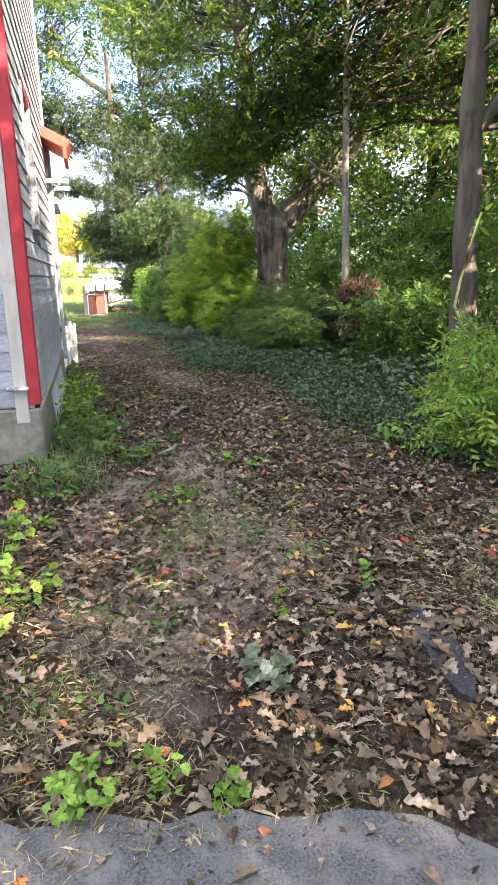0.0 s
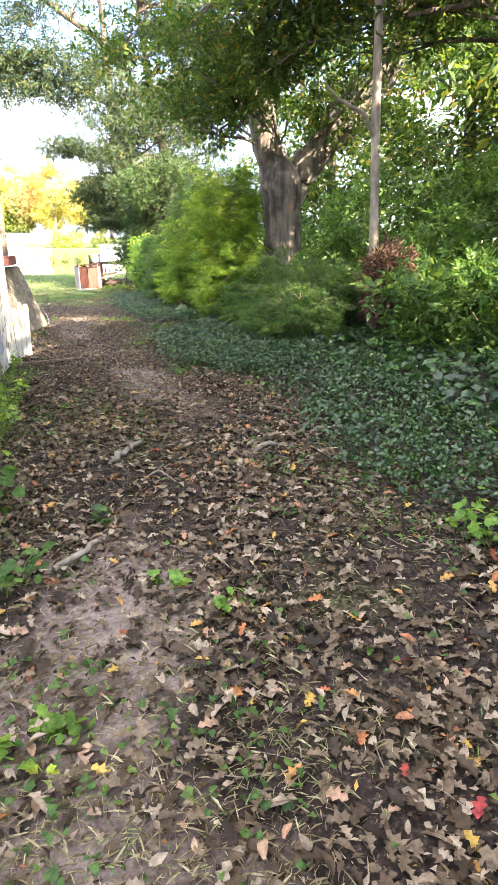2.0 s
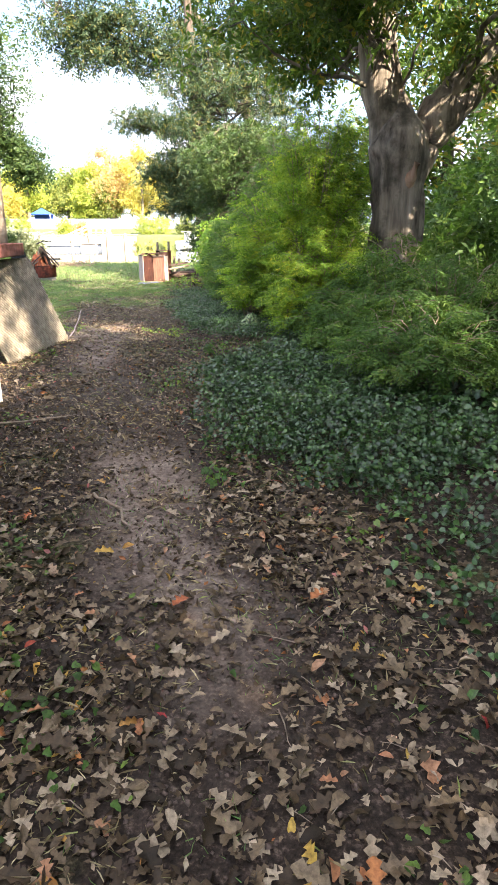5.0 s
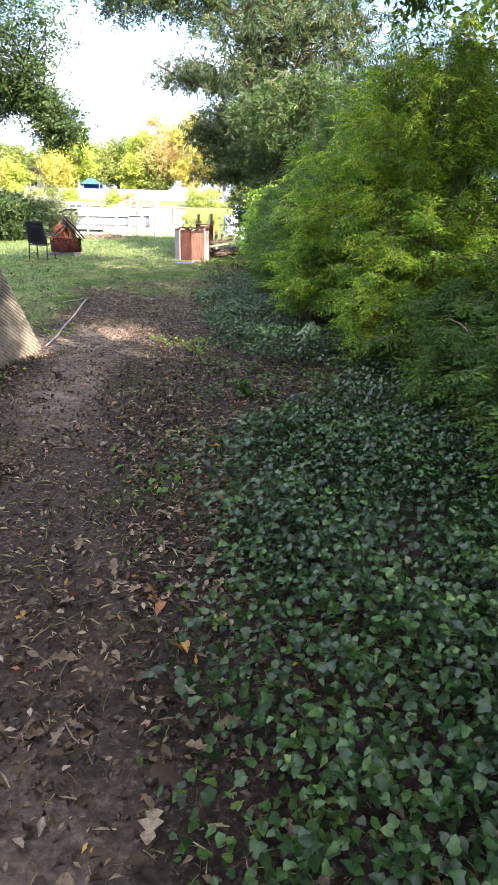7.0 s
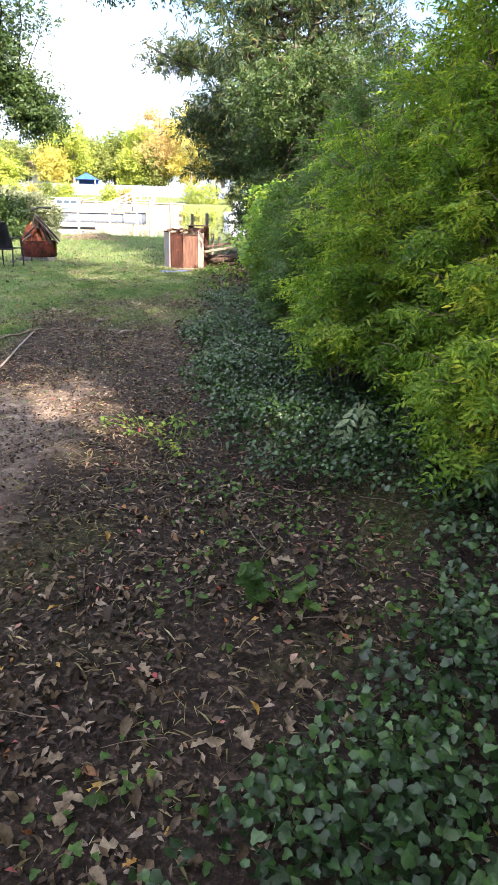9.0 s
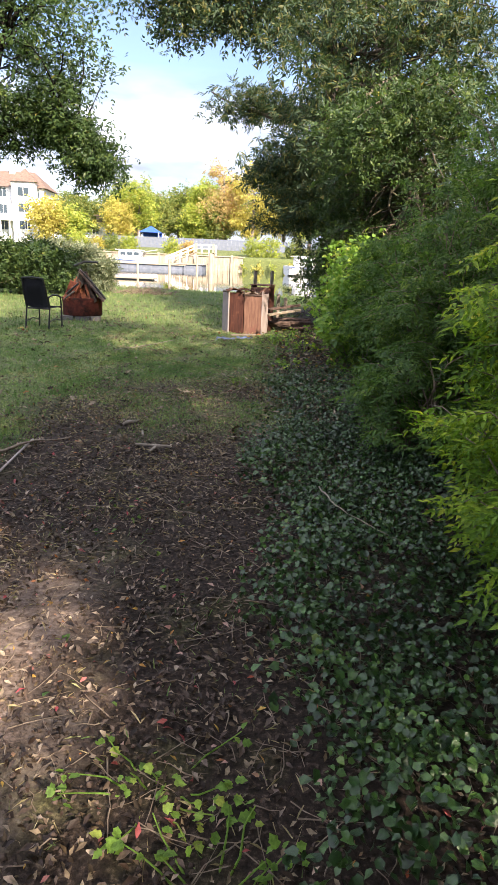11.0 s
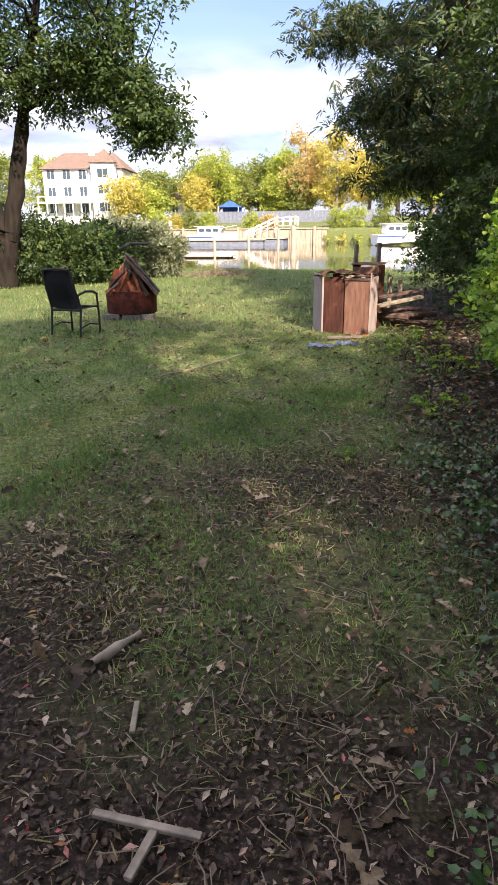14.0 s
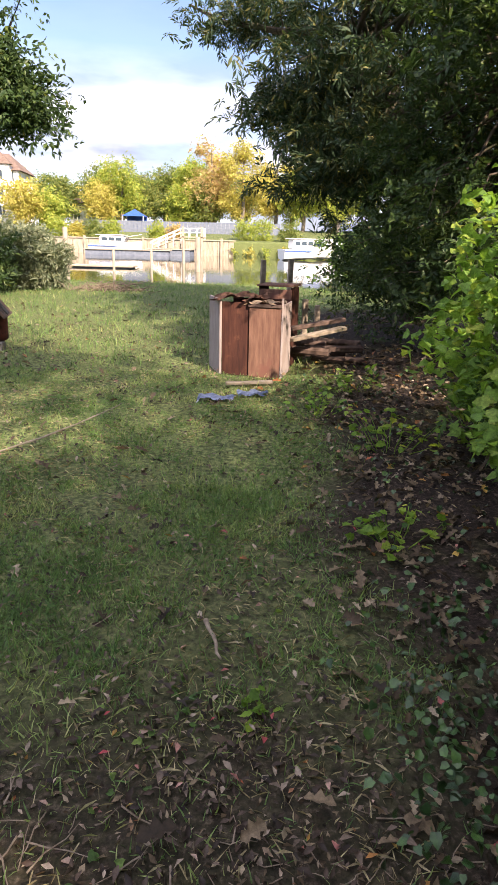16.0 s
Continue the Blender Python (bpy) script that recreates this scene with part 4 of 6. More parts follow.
def arching(name, label, blobs, leaf, shape, size, seed, per=15, droop=0.3):
    """A bush of arching shoots. blobs: (x, y, z, rx, ry, rz, shoots): shoots rise from the foot and bow out to the skin of each, with fronds on both sides."""
    rng = np.random.default_rng(seed)
    foot = np.array([blobs[0][0], blobs[0][1], 0])
    th = empty(name, *foot)
    pos, way, shoots = [], [], []
    t = np.linspace(0, 1, 9)[:, None]
    for x, y, z, rx, ry, rz, c in blobs:
        for _ in range(c):
            d = rng.normal(0, 1, 3)
            d[2] = abs(d[2]) * 0.9 - 0.35
            d /= np.linalg.norm(d)
            tip = np.array([x, y, z]) + d * np.array([rx, ry, rz]) * rng.uniform(0.62, 1.12)
            tip[2] = max(tip[2], 0.12)
            base = np.array([x + rng.uniform(-0.4, 0.4) * rx, y + rng.uniform(-0.4, 0.4) * ry, -0.03])
            mid = base * 0.5 + tip * 0.5
            mid[2] = tip[2] * 0.85 + 0.25 * rz + rng.uniform(0, 0.15)
            line = (1 - t) ** 2 * base + 2 * t * (1 - t) * mid + t * t * tip + rng.normal(0, 0.012, (9, 3))
            shoots.append((line - foot, np.linspace(0.009, 0.0025, 9)))
            u = np.sort(rng.uniform(0.42, 1.0, per))
            p = np.stack([np.interp(u, t[:, 0], line[:, k]) for k in range(3)], -1)
            q = np.stack([np.interp(np.minimum(u + 0.05, 1.05), t[:, 0], line[:, k]) for k in range(3)], -1) - p
            q[-1] = line[-1] - line[-2]
            yaw = np.arctan2(q[:, 1], q[:, 0]) + np.where(np.arange(per) % 2, 1, -1) * rng.uniform(0.3, 1.15, per)
            w = np.stack([np.cos(yaw), np.sin(yaw), rng.normal(-droop, 0.22, per)], -1)
            pos.append(p)
            way.append(w)
    pos, way = np.vstack(pos), np.vstack(way)
    k = pos[:, 2] > 0.04
    pos, way = pos[k], way[k]
    tubes("shoot", shoots, M["twig"], th, 4)
    fronds("foliage", pos - foot, way, rng.uniform(0.65, 1.3, len(pos)) * size, shape, leaf, rng, th)
    return tagged(th, label, "bush")


# hedge along the path
arching("bush", "bright green feathery bush arching towards the path", [(3.0, 15.6, 1.2, 0.95, 1.5, 1.25, 300), (3.5, 15.4, 2.3, 0.9, 1.3, 1.2, 200), (2.45, 15.4, 0.6, 0.6, 1.3, 0.6, 120)], M["hedge_leaf"], PINNATE, 0.19, 71, 17)
arching("bush", "light green bush with drooping feathery shoots", [(3.2, 13.7, 0.8, 0.8, 1.0, 0.95, 170), (2.8, 13.4, 0.45, 0.5, 0.7, 0.5, 80), (3.15, 14.1, 1.7, 0.65, 0.8, 1.25, 170)], M["hedge_leaf"], PINNATE, 0.165, 72, 18)
arching("bush", "leafy bush at the lawn's corner", [(2.7, 18.6, 1.1, 0.85, 1.6, 1.1, 170), (2.9, 20.8, 1.2, 0.9, 1.5, 1.3, 150), (2.2, 17.6, 0.5, 0.5, 1.0, 0.5, 60), (3.3, 18.4, 2.35, 0.8, 1.3, 1.1, 120)], M["under_leaf"], PINNATE, 0.18, 73, 17)
arching("bush", "low dark green bush under the old oak", [(3.35, 10.0, 0.4, 0.75, 0.9, 0.5, 110), (4.0, 10.9, 0.6, 0.8, 0.9, 0.7, 120), (3.8, 12.0, 0.7, 0.8, 0.8, 0.75, 120), (4.9, 10.9, 0.5, 0.8, 0.8, 0.6, 90), (3.3, 12.6, 0.4, 0.7, 0.6, 0.5, 70), (3.05, 11.4, 0.38, 0.5, 0.75, 0.5, 80)], M["under_leaf"], PINNATE, 0.175, 74, 16)
leafy("bush", "dense understorey of saplings behind the ivy", [(5.4, 8.6, 0.6, 1.1, 1.2, 0.7, 1000), (6.4, 11.0, 0.9, 1.2, 1.3, 1.0, 1000), (7.2, 7.0, 1.0, 1.3, 1.5, 1.1, 900), (5.9, 13.6, 0.9, 1.1, 1.0, 1.0, 800)], M["under_leaf"], TWIG, 0.24, 75, 80, 8)
leafy("bush", "tall understorey closing the wood's edge", [(9.0, 13.5, 1.6, 1.6, 2.6, 1.6, 1100), (9.2, 9.0, 1.6, 1.6, 2.4, 1.6, 1100), (8.4, 18.5, 1.5, 1.8, 2.6, 1.6, 1200), (7.0, 23.0, 1.5, 1.8, 2.8, 1.6, 1300), (8.5, 3.5, 1.4, 1.6, 2.4, 1.4, 900)], M["under_leaf"], TWIG, 0.32, 76, 80, 8)
leafy("bush", "bright green sapling with pinnate leaves beside the road", [(2.95, 2.9, 0.55, 0.5, 0.6, 0.5, 300), (2.55, 2.6, 0.3, 0.32, 0.35, 0.26, 150)], M["weed_leaf"], PINNATE, 0.26, 77, 70, 6)
leafy("bush", "mid-green seedling bush overhanging the ivy", [(2.55, 20.9, 0.9, 0.7, 0.9, 0.8, 1300), (2.5, 22.6, 0.6, 0.6, 0.9, 0.55, 900)], M["under_leaf"], TWIG, 0.14, 78, 70, 8)
leafy("bush", "leafy maple seedling at the lawn's edge", [(2.05, 21.6, 0.7, 0.42, 0.6, 0.7, 1500), (2.3, 23.0, 0.95, 0.65, 0.9, 0.9, 2400)], M["weed_leaf"], LOBED, 0.075, 79, 60, 8, shoots=40)
leafy("dead_bush", "withered brown brush hanging round the slim tree", [(4.85, 9.8, 0.85, 0.36, 0.34, 0.6, 1500)], M["brown_leaf"], NEEDLE, 0.15, 80, 160, 10)
leafy("shrub", "dark shrub bank under the lawn tree", [(-9.6, 34.5, 0.9, 1.8, 1.6, 1.0, 1700), (-7.8, 35.5, 0.9, 1.4, 1.4, 0.95, 1500), (-11.5, 33.5, 1.6, 2.2, 2, 1.7, 1800)], M["gloss_leaf"], TWIG, 0.26, 81, 80, 10)
leafy("shrub", "pale grey-green willow shrub on the creek bank", [(-6.6, 38.0, 0.8, 1.1, 1.0, 0.9, 1500), (-8.4, 39.2, 1.0, 1.6, 1.0, 1.1, 1600)], M["willow_leaf"], NEEDLE, 0.26, 82, 80, 8)
leafy("shrub", "reedy green shrub at the creek's edge", [(4.5, 40.5, 1.0, 2.2, 1.6, 1.2, 1500), (8.5, 41, 1.5, 2.6, 1.6, 1.6, 1500)], M["under_leaf"], TWIG, 0.3, 83, 80, 8)


# ---- the house beside the path ----
M["siding"] = surface("siding", (0.25, 0.26, 0.27), (0.41, 0.42, 0.42), 14, 0.7, 0.35, (0.2, 0.2, 0.19), 1.7, (0.56, 0.72), stretch=(1, 0.2, 3), each=True)
M["cream_trim"] = surface("cream_trim", (0.36, 0.33, 0.26), (0.5, 0.46, 0.37), 10, 0.65, 0.3, (0.3, 0.27, 0.2), 2.5, (0.56, 0.7), stretch=(1, 1, 0.2))
M["red_trim"] = surface("red_trim", (0.28, 0.025, 0.035), (0.42, 0.045, 0.05), 12, 0.55, 0.3, (0.55, 0.4, 0.38), 5, (0.66, 0.72), stretch=(1, 1, 0.3))
M["red_roof"] = surface("red_roof", (0.38, 0.045, 0.03), (0.55, 0.09, 0.05), 9, 0.6, 0.3, (0.25, 0.06, 0.05), 3)
M["concrete"] = surface("concrete", (0.13, 0.125, 0.095), (0.25, 0.235, 0.18), 12, 0.95, 0.6, (0.12, 0.13, 0.07), 1.8, (0.5, 0.7))
M["peeling"] = surface("peeling", (0.5, 0.5, 0.49), (0.75, 0.75, 0.73), 16, 0.75, 0.6, (0.22, 0.18, 0.14), 5, (0.52, 0.6), stretch=(1, 1, 0.25))
M["grey_board"] = surface("grey_board", (0.26, 0.29, 0.31), (0.4, 0.43, 0.45), 10, 0.75, 0.3, (0.5, 0.51, 0.5), 2.2, (0.55, 0.7))
M["old_wood"] = surface("old_wood", (0.13, 0.1, 0.075), (0.33, 0.28, 0.22), 14, 0.9, 0.6, (0.08, 0.07, 0.05), 2, stretch=(0.25, 1, 1))
M["picket_white"] = surface("picket_white", (0.42, 0.42, 0.38), (0.68, 0.67, 0.62), 12, 0.8, 0.4, (0.25, 0.22, 0.17), 4, (0.52, 0.66), stretch=(1, 1, 0.25))
M["dark_glass"], _n, _l, _b = node_mat("dark_glass")
_b.inputs["Base Color"].default_value, _b.inputs["Roughness"].default_value = (0.02, 0.025, 0.03, 1), 0.06

# the house's own frame: x outwards from the path wall, y along it
LEAN = math.degrees(math.atan(0.024))
house = empty("house", -0.90, 3.65, 0, -LEAN)
tagged(house, "old white clapboard house with red corner trim and concrete footing", "house")
LEN, DEEP, TALL, FOOT = 4.75, 7.0, 6.4, 0.46
# walls with a window opening in the path wall
W0, W1, WZ0, WZ1 = 1.25, 2.05, 2.0, 3.25
bm = bmesh.new()
for y0, y1, z0, z1 in ((0, W0, FOOT, TALL), (W1, LEN, FOOT, TALL), (W0, W1, FOOT, WZ0), (W0, W1, WZ1, TALL)):
    box(bm, -0.16, y0, z0, -0.02, y1, z1)
part("side_wall", bm, M["siding"], house)
part("front_wall", boxed(-DEEP, 0.02, FOOT, -0.17, 0.16, TALL), M["siding"], house)
part("back_wall", boxed(-DEEP, LEN - 0.16, FOOT, -0.17, LEN - 0.02, TALL), M["siding"], house)
part("far_wall", boxed(-DEEP, 0.17, FOOT, -DEEP + 0.14, LEN - 0.17, TALL), M["siding"], house)
bm = bmesh.new()
box(bm, -DEEP, -0.03, -0.3, 0.03, LEN, FOOT - 0.003, bev=0.02)
part("footing", bm, M["concrete"], house, "stained concrete footing")
bm = bmesh.new()
for s in (-1, 1):
    v = [bm.verts.new(c) for c in ((-DEEP / 2, -0.4, TALL + 2.6), (-DEEP / 2, LEN + 0.3, TALL + 2.6), (-DEEP / 2 + s * (DEEP / 2 + 0.28), LEN + 0.3, TALL - 0.1), (-DEEP / 2 + s * (DEEP / 2 + 0.28), -0.4, TALL - 0.1))]
    bm.faces.new(v)
bmesh.ops.solidify(bm, geom=bm.faces[:], thickness=0.12)
part("roof", bm, M["red_roof"], house)


def clap_mesh(length, along):
    """One clapboard: thicker at its lower edge, standing off the wall."""
    bm = bmesh.new()
    prof = [(-0.02, 0.0), (0.016, 0.0), (0.003, 0.152), (-0.02, 0.152)]
    ends = []
    for t in (0, length):
        ends.append([bm.verts.new((d, t, z) if along == "y" else (-t, -d, z)) for d, z in prof])
    for i in range(4):
        bm.faces.new((ends[0][i], ends[0][(i + 1) % 4], ends[1][(i + 1) % 4], ends[1][i]))
    bm.faces.new(ends[0])
    bm.faces.new(ends[1][::-1])
    me = bpy.data.meshes.new("clapboard")
    bmesh.ops.recalc_face_normals(bm, faces=bm.faces)
    bm.to_mesh(me)
    bm.free()
    me.materials.append(M["siding"])
    return me


full, before, after, frontal = clap_mesh(LEN - 0.27, "y"), clap_mesh(W0 - 0.12 - 0.06, "y"), clap_mesh(LEN - 0.15 - W1 - 0.06, "y"), clap_mesh(DEEP - 0.21, "x")
rows = int((TALL - FOOT) / 0.15)
boards = []
for i in range(rows):
    z = FOOT + 0.02 + 0.15 * i
    cut = z + 0.15 > WZ0 - 0.05 and z < WZ1 + 0.05
    for me, y in (((before, 0.12), (after, W1 + 0.06)) if cut else ((full, 0.12),)):
        boards.append((me, (0, y + random.uniform(0, 0.008), z)))
    boards.append((frontal, (-0.172, 0, z)))
# trim
part("corner_board", boxed(-0.17, -0.035, FOOT - 0.12, -0.066, 0.0, TALL, bev=0.004), M["cream_trim"], house, "weathered cream corner board")
part("corner_board", boxed(-0.062, -0.032, FOOT + 0.03, 0.03, 0.115, TALL, bev=0.004), M["red_trim"], house, "red painted corner board")
part("corner_board", boxed(0.0, LEN - 0.145, 0.12, 0.032, LEN + 0.02, TALL, bev=0.004), M["peeling"], house, "white corner board with peeling paint")
part("downspout", boxed(0.034, LEN - 0.07, 0.3, 0.08, LEN - 0.02, 3.4, bev=0.008), M["grey_board"], house)
part("hose_bib", boxed(-0.22, -0.09, 0.62, -0.05, -0.032, 0.645, bev=0.006), M["peeling"], house)
win = part("window", boxed(-0.1, W0 + 0.05, WZ0 + 0.05, -0.085, W1 - 0.05, WZ1 - 0.05), M["dark_glass"], house)
for nm, a in (("window_frame", (-0.11, W0, WZ0, 0.028, W0 + 0.06, WZ1)), ("window_frame", (-0.11, W1 - 0.06, WZ0, 0.028, W1, WZ1)), ("window_head", (-0.11, W0 + 0.062, WZ1 - 0.07, 0.03, W1 - 0.062, WZ1)),
              ("window_rail", (-0.105, W0 + 0.062, (WZ0 + WZ1) / 2 - 0.02, -0.06, W1 - 0.062, (WZ0 + WZ1) / 2 + 0.02)), ("window_sill", (-0.11, W0 - 0.03, WZ0 - 0.045, 0.055, W1 + 0.03, WZ0 - 0.003))):
    part(nm, boxed(*a, bev=0.004), M["red_trim"] if nm == "window_head" else M["peeling"], win)
# small red hood roof at the wall's far end
hood = part("hood_roof", boxed(-0.02, LEN - 0.75, -0.06, 0.46, LEN + 0.1, 0.07, m=Matrix.Translation((-0.06, 0, 3.42)) @ pose(0, 0, 0, 0, 26, 0), bev=0.006), M["red_roof"], house, "small red hood roof")
part("fascia", boxed(-0.02, LEN - 0.78, 0, 0.03, LEN + 0.13, 0.16, m=Matrix.Translation((0.30, 0, 3.05)), bev=0.005), M["red_roof"], hood)
for y in (LEN - 0.7, LEN + 0.04):
    part("bracket", boxed(0.0, y, 2.75, 0.32, y + 0.05, 2.81, bev=0.004), M["grey_board"], hood)
for me, at in boards:
    ob = new("clapboard", me)
    ob.parent, ob.location = house, at

part("lean_to_wall", boxed(-3.0, LEN + 0.03, 0.0, 0.0, LEN + 1.45, 2.55, bev=0.01), M["peeling"], house, "low white lean-to wall with flaking paint")
part("lean_to_roof", boxed(-3.2, LEN + 0.03, 2.56, 0.12, LEN + 1.6, 2.66, bev=0.01), M["grey_board"], house)
# grey board leaning on the footing
lean = empty("leaning_board", -0.82, 5.0, 0, -LEAN, 0, -6)
part("panel", boxed(0, 0, 0.0, 0.02, 2.2, 1.05, bev=0.004), M["grey_board"], lean)
part("batten", boxed(0.021, 0, 0.98, 0.06, 2.2, 1.05, bev=0.004), M["peeling"], lean)
tagged(lean, "grey painted plywood board leaning against the house", "board")


def picket(h, w):
    bm = bmesh.new()
    v = [(-w / 2, 0), (w / 2, 0), (w / 2, h - 0.05), (w * 0.2, h), (-w * 0.2, h), (-w / 2, h - 0.05)]
    f = [bm.verts.new((x, 0, z)) for x, z in v]
    b = [bm.verts.new((x, 0.022, z)) for x, z in v]
    bm.faces.new(f)
    bm.faces.new(b[::-1])
    for i in range(6):
        bm.faces.new((f[i], b[i], b[(i + 1) % 6], f[(i + 1) % 6]))
    return bm


fence = empty("picket_fence", -0.78, 9.85, 0, 55)
for i in range(5):
    pk = part("picket", picket(0.78 - 0.04 * (i % 3), 0.075), M["picket_white"], fence)
    pk.matrix_basis = pose(0.1 * i - 0.05, 0, -0.02, random.uniform(-3, 3), random.uniform(-4, 4), 0)
part("rail", boxed(-0.12, 0.03, 0.5, 0.42, 0.055, 0.56, bev=0.004), M["picket_white"], fence)
tagged(fence, "short run of weathered white pickets by the house", "fence")

# lattice panel leaning on a wooden stand
lattice = empty("lattice_panel", -0.53, 13.8, 0, 0)
A, B = Vector((0, 0, 0.02)), Vector((-0.36, -1.9, 0.02))
UP = Vector((-0.4, -0.15, 1.13))
along = (B - A)
lat_wood = surface("lattice_wood", (0.17, 0.145, 0.11), (0.34, 0.3, 0.24), 15, 0.85, 0.5, (0.13, 0.12, 0.1), 3)
nrm = along.cross(UP).normalized()


def slat(p, qv, width, off):
    """A thin strip between two places on the panel."""
    d = (qv - p).normalized()
    side = nrm.cross(d) * width / 2
    bm = bmesh.new()
    vs = []
    for o in (off, off + 0.006):
        vs.append([bm.verts.new(c + nrm * o) for c in (p - side, p + side, qv + side, qv - side)])
    bm.faces.new(vs[0])
    bm.faces.new(vs[1][::-1])
    for i in range(4):
        bm.faces.new((vs[0][i], vs[1][i], vs[1][(i + 1) % 4], vs[0][(i + 1) % 4]))
    return bm


L, Hh = along.length, UP.length
for layer, sgn in ((0.0, 1), (0.008, -1)):
    s = -Hh if sgn > 0 else 0.05
    while s < L + (0 if sgn > 0 else Hh):
        lo, hi = (max(0, -s), min(Hh, L - s)) if sgn > 0 else (max(0, s - L), min(Hh, s))
        if hi - lo > 0.05:
            p0 = A + along / L * (s + sgn * lo) + UP / Hh * lo
            p1 = A + along / L * (s + sgn * hi) + UP / Hh * hi
            part("slat", slat(p0, p1, 0.03, layer), lat_wood, lattice)
        s += 0.062
for p0, p1 in ((A, B), (A + UP, B + UP), (A, A + UP), (B, B + UP)):
    part("edge_strip", slat(p0, p1, 0.045, 0.016), lat_wood, lattice)
tagged(lattice, "weathered wooden lattice panel leaning at a slant", "lattice")
stand = empty("wooden_stand", -1.35, 12.9, 0)
for x, y in ((-0.3, -0.5), (-0.02, -0.5), (-0.3, 0.45), (-0.02, 0.45)):
    part("leg", boxed(x - 0.035, y - 0.035, -0.02, x + 0.035, y + 0.035, 1.2, bev=0.006), M["old_wood"], stand)
part("top", boxed(-0.36, -0.62, 1.2, 0.4, 0.55, 1.36, bev=0.01), surface("red_brown_paint", (0.1, 0.04, 0.035), (0.2, 0.09, 0.075), 10, 0.8, 0.4), stand, "red-brown painted beam")
for x in (-0.3, -0.05, 0.2):
    part("post", boxed(x, -0.05, 1.361, x + 0.13, 0.06, 2.25, bev=0.006), M["old_wood"], stand, "grey weathered upright")
tagged(stand, "brown wooden stand with grey uprights behind the lattice", "stand")


# ---- the yard ----
M["rust"] = surface("rust", (0.09, 0.028, 0.02), (0.22, 0.07, 0.038), 14, 0.85, 0.5, (0.06, 0.025, 0.02), 3)
M["dark_metal"] = surface("dark_metal", (0.015, 0.015, 0.016), (0.04, 0.04, 0.042), 30, 0.45, 0.1)
M["sling"] = surface("sling", (0.012, 0.012, 0.014), (0.03, 0.03, 0.034), 120, 0.8, 0.3)
M["charred"] = surface("charred", (0.03, 0.022, 0.02), (0.11, 0.075, 0.06), 12, 0.9, 0.6)
M["plywood"] = surface("plywood", (0.085, 0.042, 0.03), (0.18, 0.1, 0.07), 9, 0.8, 0.3, (0.13, 0.06, 0.045), 3, (0.55, 0.68), stretch=(3, 3, 0.4))
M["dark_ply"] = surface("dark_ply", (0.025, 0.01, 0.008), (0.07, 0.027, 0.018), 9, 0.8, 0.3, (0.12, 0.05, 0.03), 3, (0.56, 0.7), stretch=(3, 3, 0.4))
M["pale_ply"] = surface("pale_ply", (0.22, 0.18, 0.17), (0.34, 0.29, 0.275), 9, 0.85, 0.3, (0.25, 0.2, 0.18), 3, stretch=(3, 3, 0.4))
M["raw_wood"] = surface("raw_wood", (0.22, 0.16, 0.11), (0.42, 0.33, 0.25), 12, 0.8, 0.4, stretch=(0.3, 1, 1))
M["blue_plastic"] = surface("blue_plastic", (0.1, 0.13, 0.24), (0.2, 0.25, 0.4), 8, 0.5, 0.2, (0.5, 0.5, 0.52), 5, (0.56, 0.62))
M["burnt_orange"] = surface("burnt_orange", (0.2, 0.06, 0.03), (0.42, 0.16, 0.08), 10, 0.85, 0.4, (0.1, 0.04, 0.03), 4)
M["cinder"] = surface("cinder", (0.08, 0.075, 0.07), (0.17, 0.16, 0.15), 30, 0.95, 0.6)


def rod_part(name, pts, r, mat_, parent, segs=8, label=""):
    return tubes(name, [(np.array(pts, float), [r] * len(pts))], mat_, parent, segs, label)


# patio chair, seen from its back
chair = empty("patio_chair", -3.68, 25.38, 0, -9)
for sx in (-0.25, 0.25):
    rod_part("rear_leg", [(sx, -0.27, 0), (sx, -0.24, 0.2), (sx, -0.2, 0.42), (sx, -0.25, 0.62)], 0.016, M["dark_metal"], chair)
    rod_part("front_leg", [(sx, 0.26, 0), (sx, 0.27, 0.3), (sx, 0.25, 0.6)], 0.016, M["dark_metal"], chair)
    rod_part("armrest", [(sx, -0.25, 0.62), (sx, -0.05, 0.66), (sx, 0.15, 0.645), (sx, 0.26, 0.6)], 0.019, M["dark_metal"], chair)
    rod_part("side_rail", [(sx, -0.26, 0.14), (sx, 0.0, 0.19), (sx, 0.26, 0.14)], 0.011, M["dark_metal"], chair)
    rod_part("back_post", [(sx * 0.96, -0.2, 0.42), (sx * 0.96, -0.3, 0.72), (sx * 0.9, -0.36, 0.98)], 0.017, M["dark_metal"], chair)
rod_part("cross_rail", [(-0.25, -0.22, 0.4), (0.25, -0.22, 0.4)], 0.015, M["dark_metal"], chair)
rod_part("cross_rail", [(-0.25, 0.27, 0.41), (0.25, 0.27, 0.41)], 0.015, M["dark_metal"], chair)
rod_part("top_rail", [(-0.225, -0.36, 0.98), (0, -0.37, 1.0), (0.225, -0.36, 0.98)], 0.017, M["dark_metal"], chair)


def sling(prof, half):
    bm = bmesh.new()
    rowsv = []
    for y, z in prof:
        rowsv.append([bm.verts.new((half * t, y, z - 0.03 * (1 - t * t))) for t in (-1, -0.5, 0, 0.5, 1)])
    for a, b2 in zip(rowsv, rowsv[1:]):
        for i in range(4):
            bm.faces.new((a[i], a[i + 1], b2[i + 1], b2[i]))
    bmesh.ops.solidify(bm, geom=bm.faces[:], thickness=0.008)
    return bm


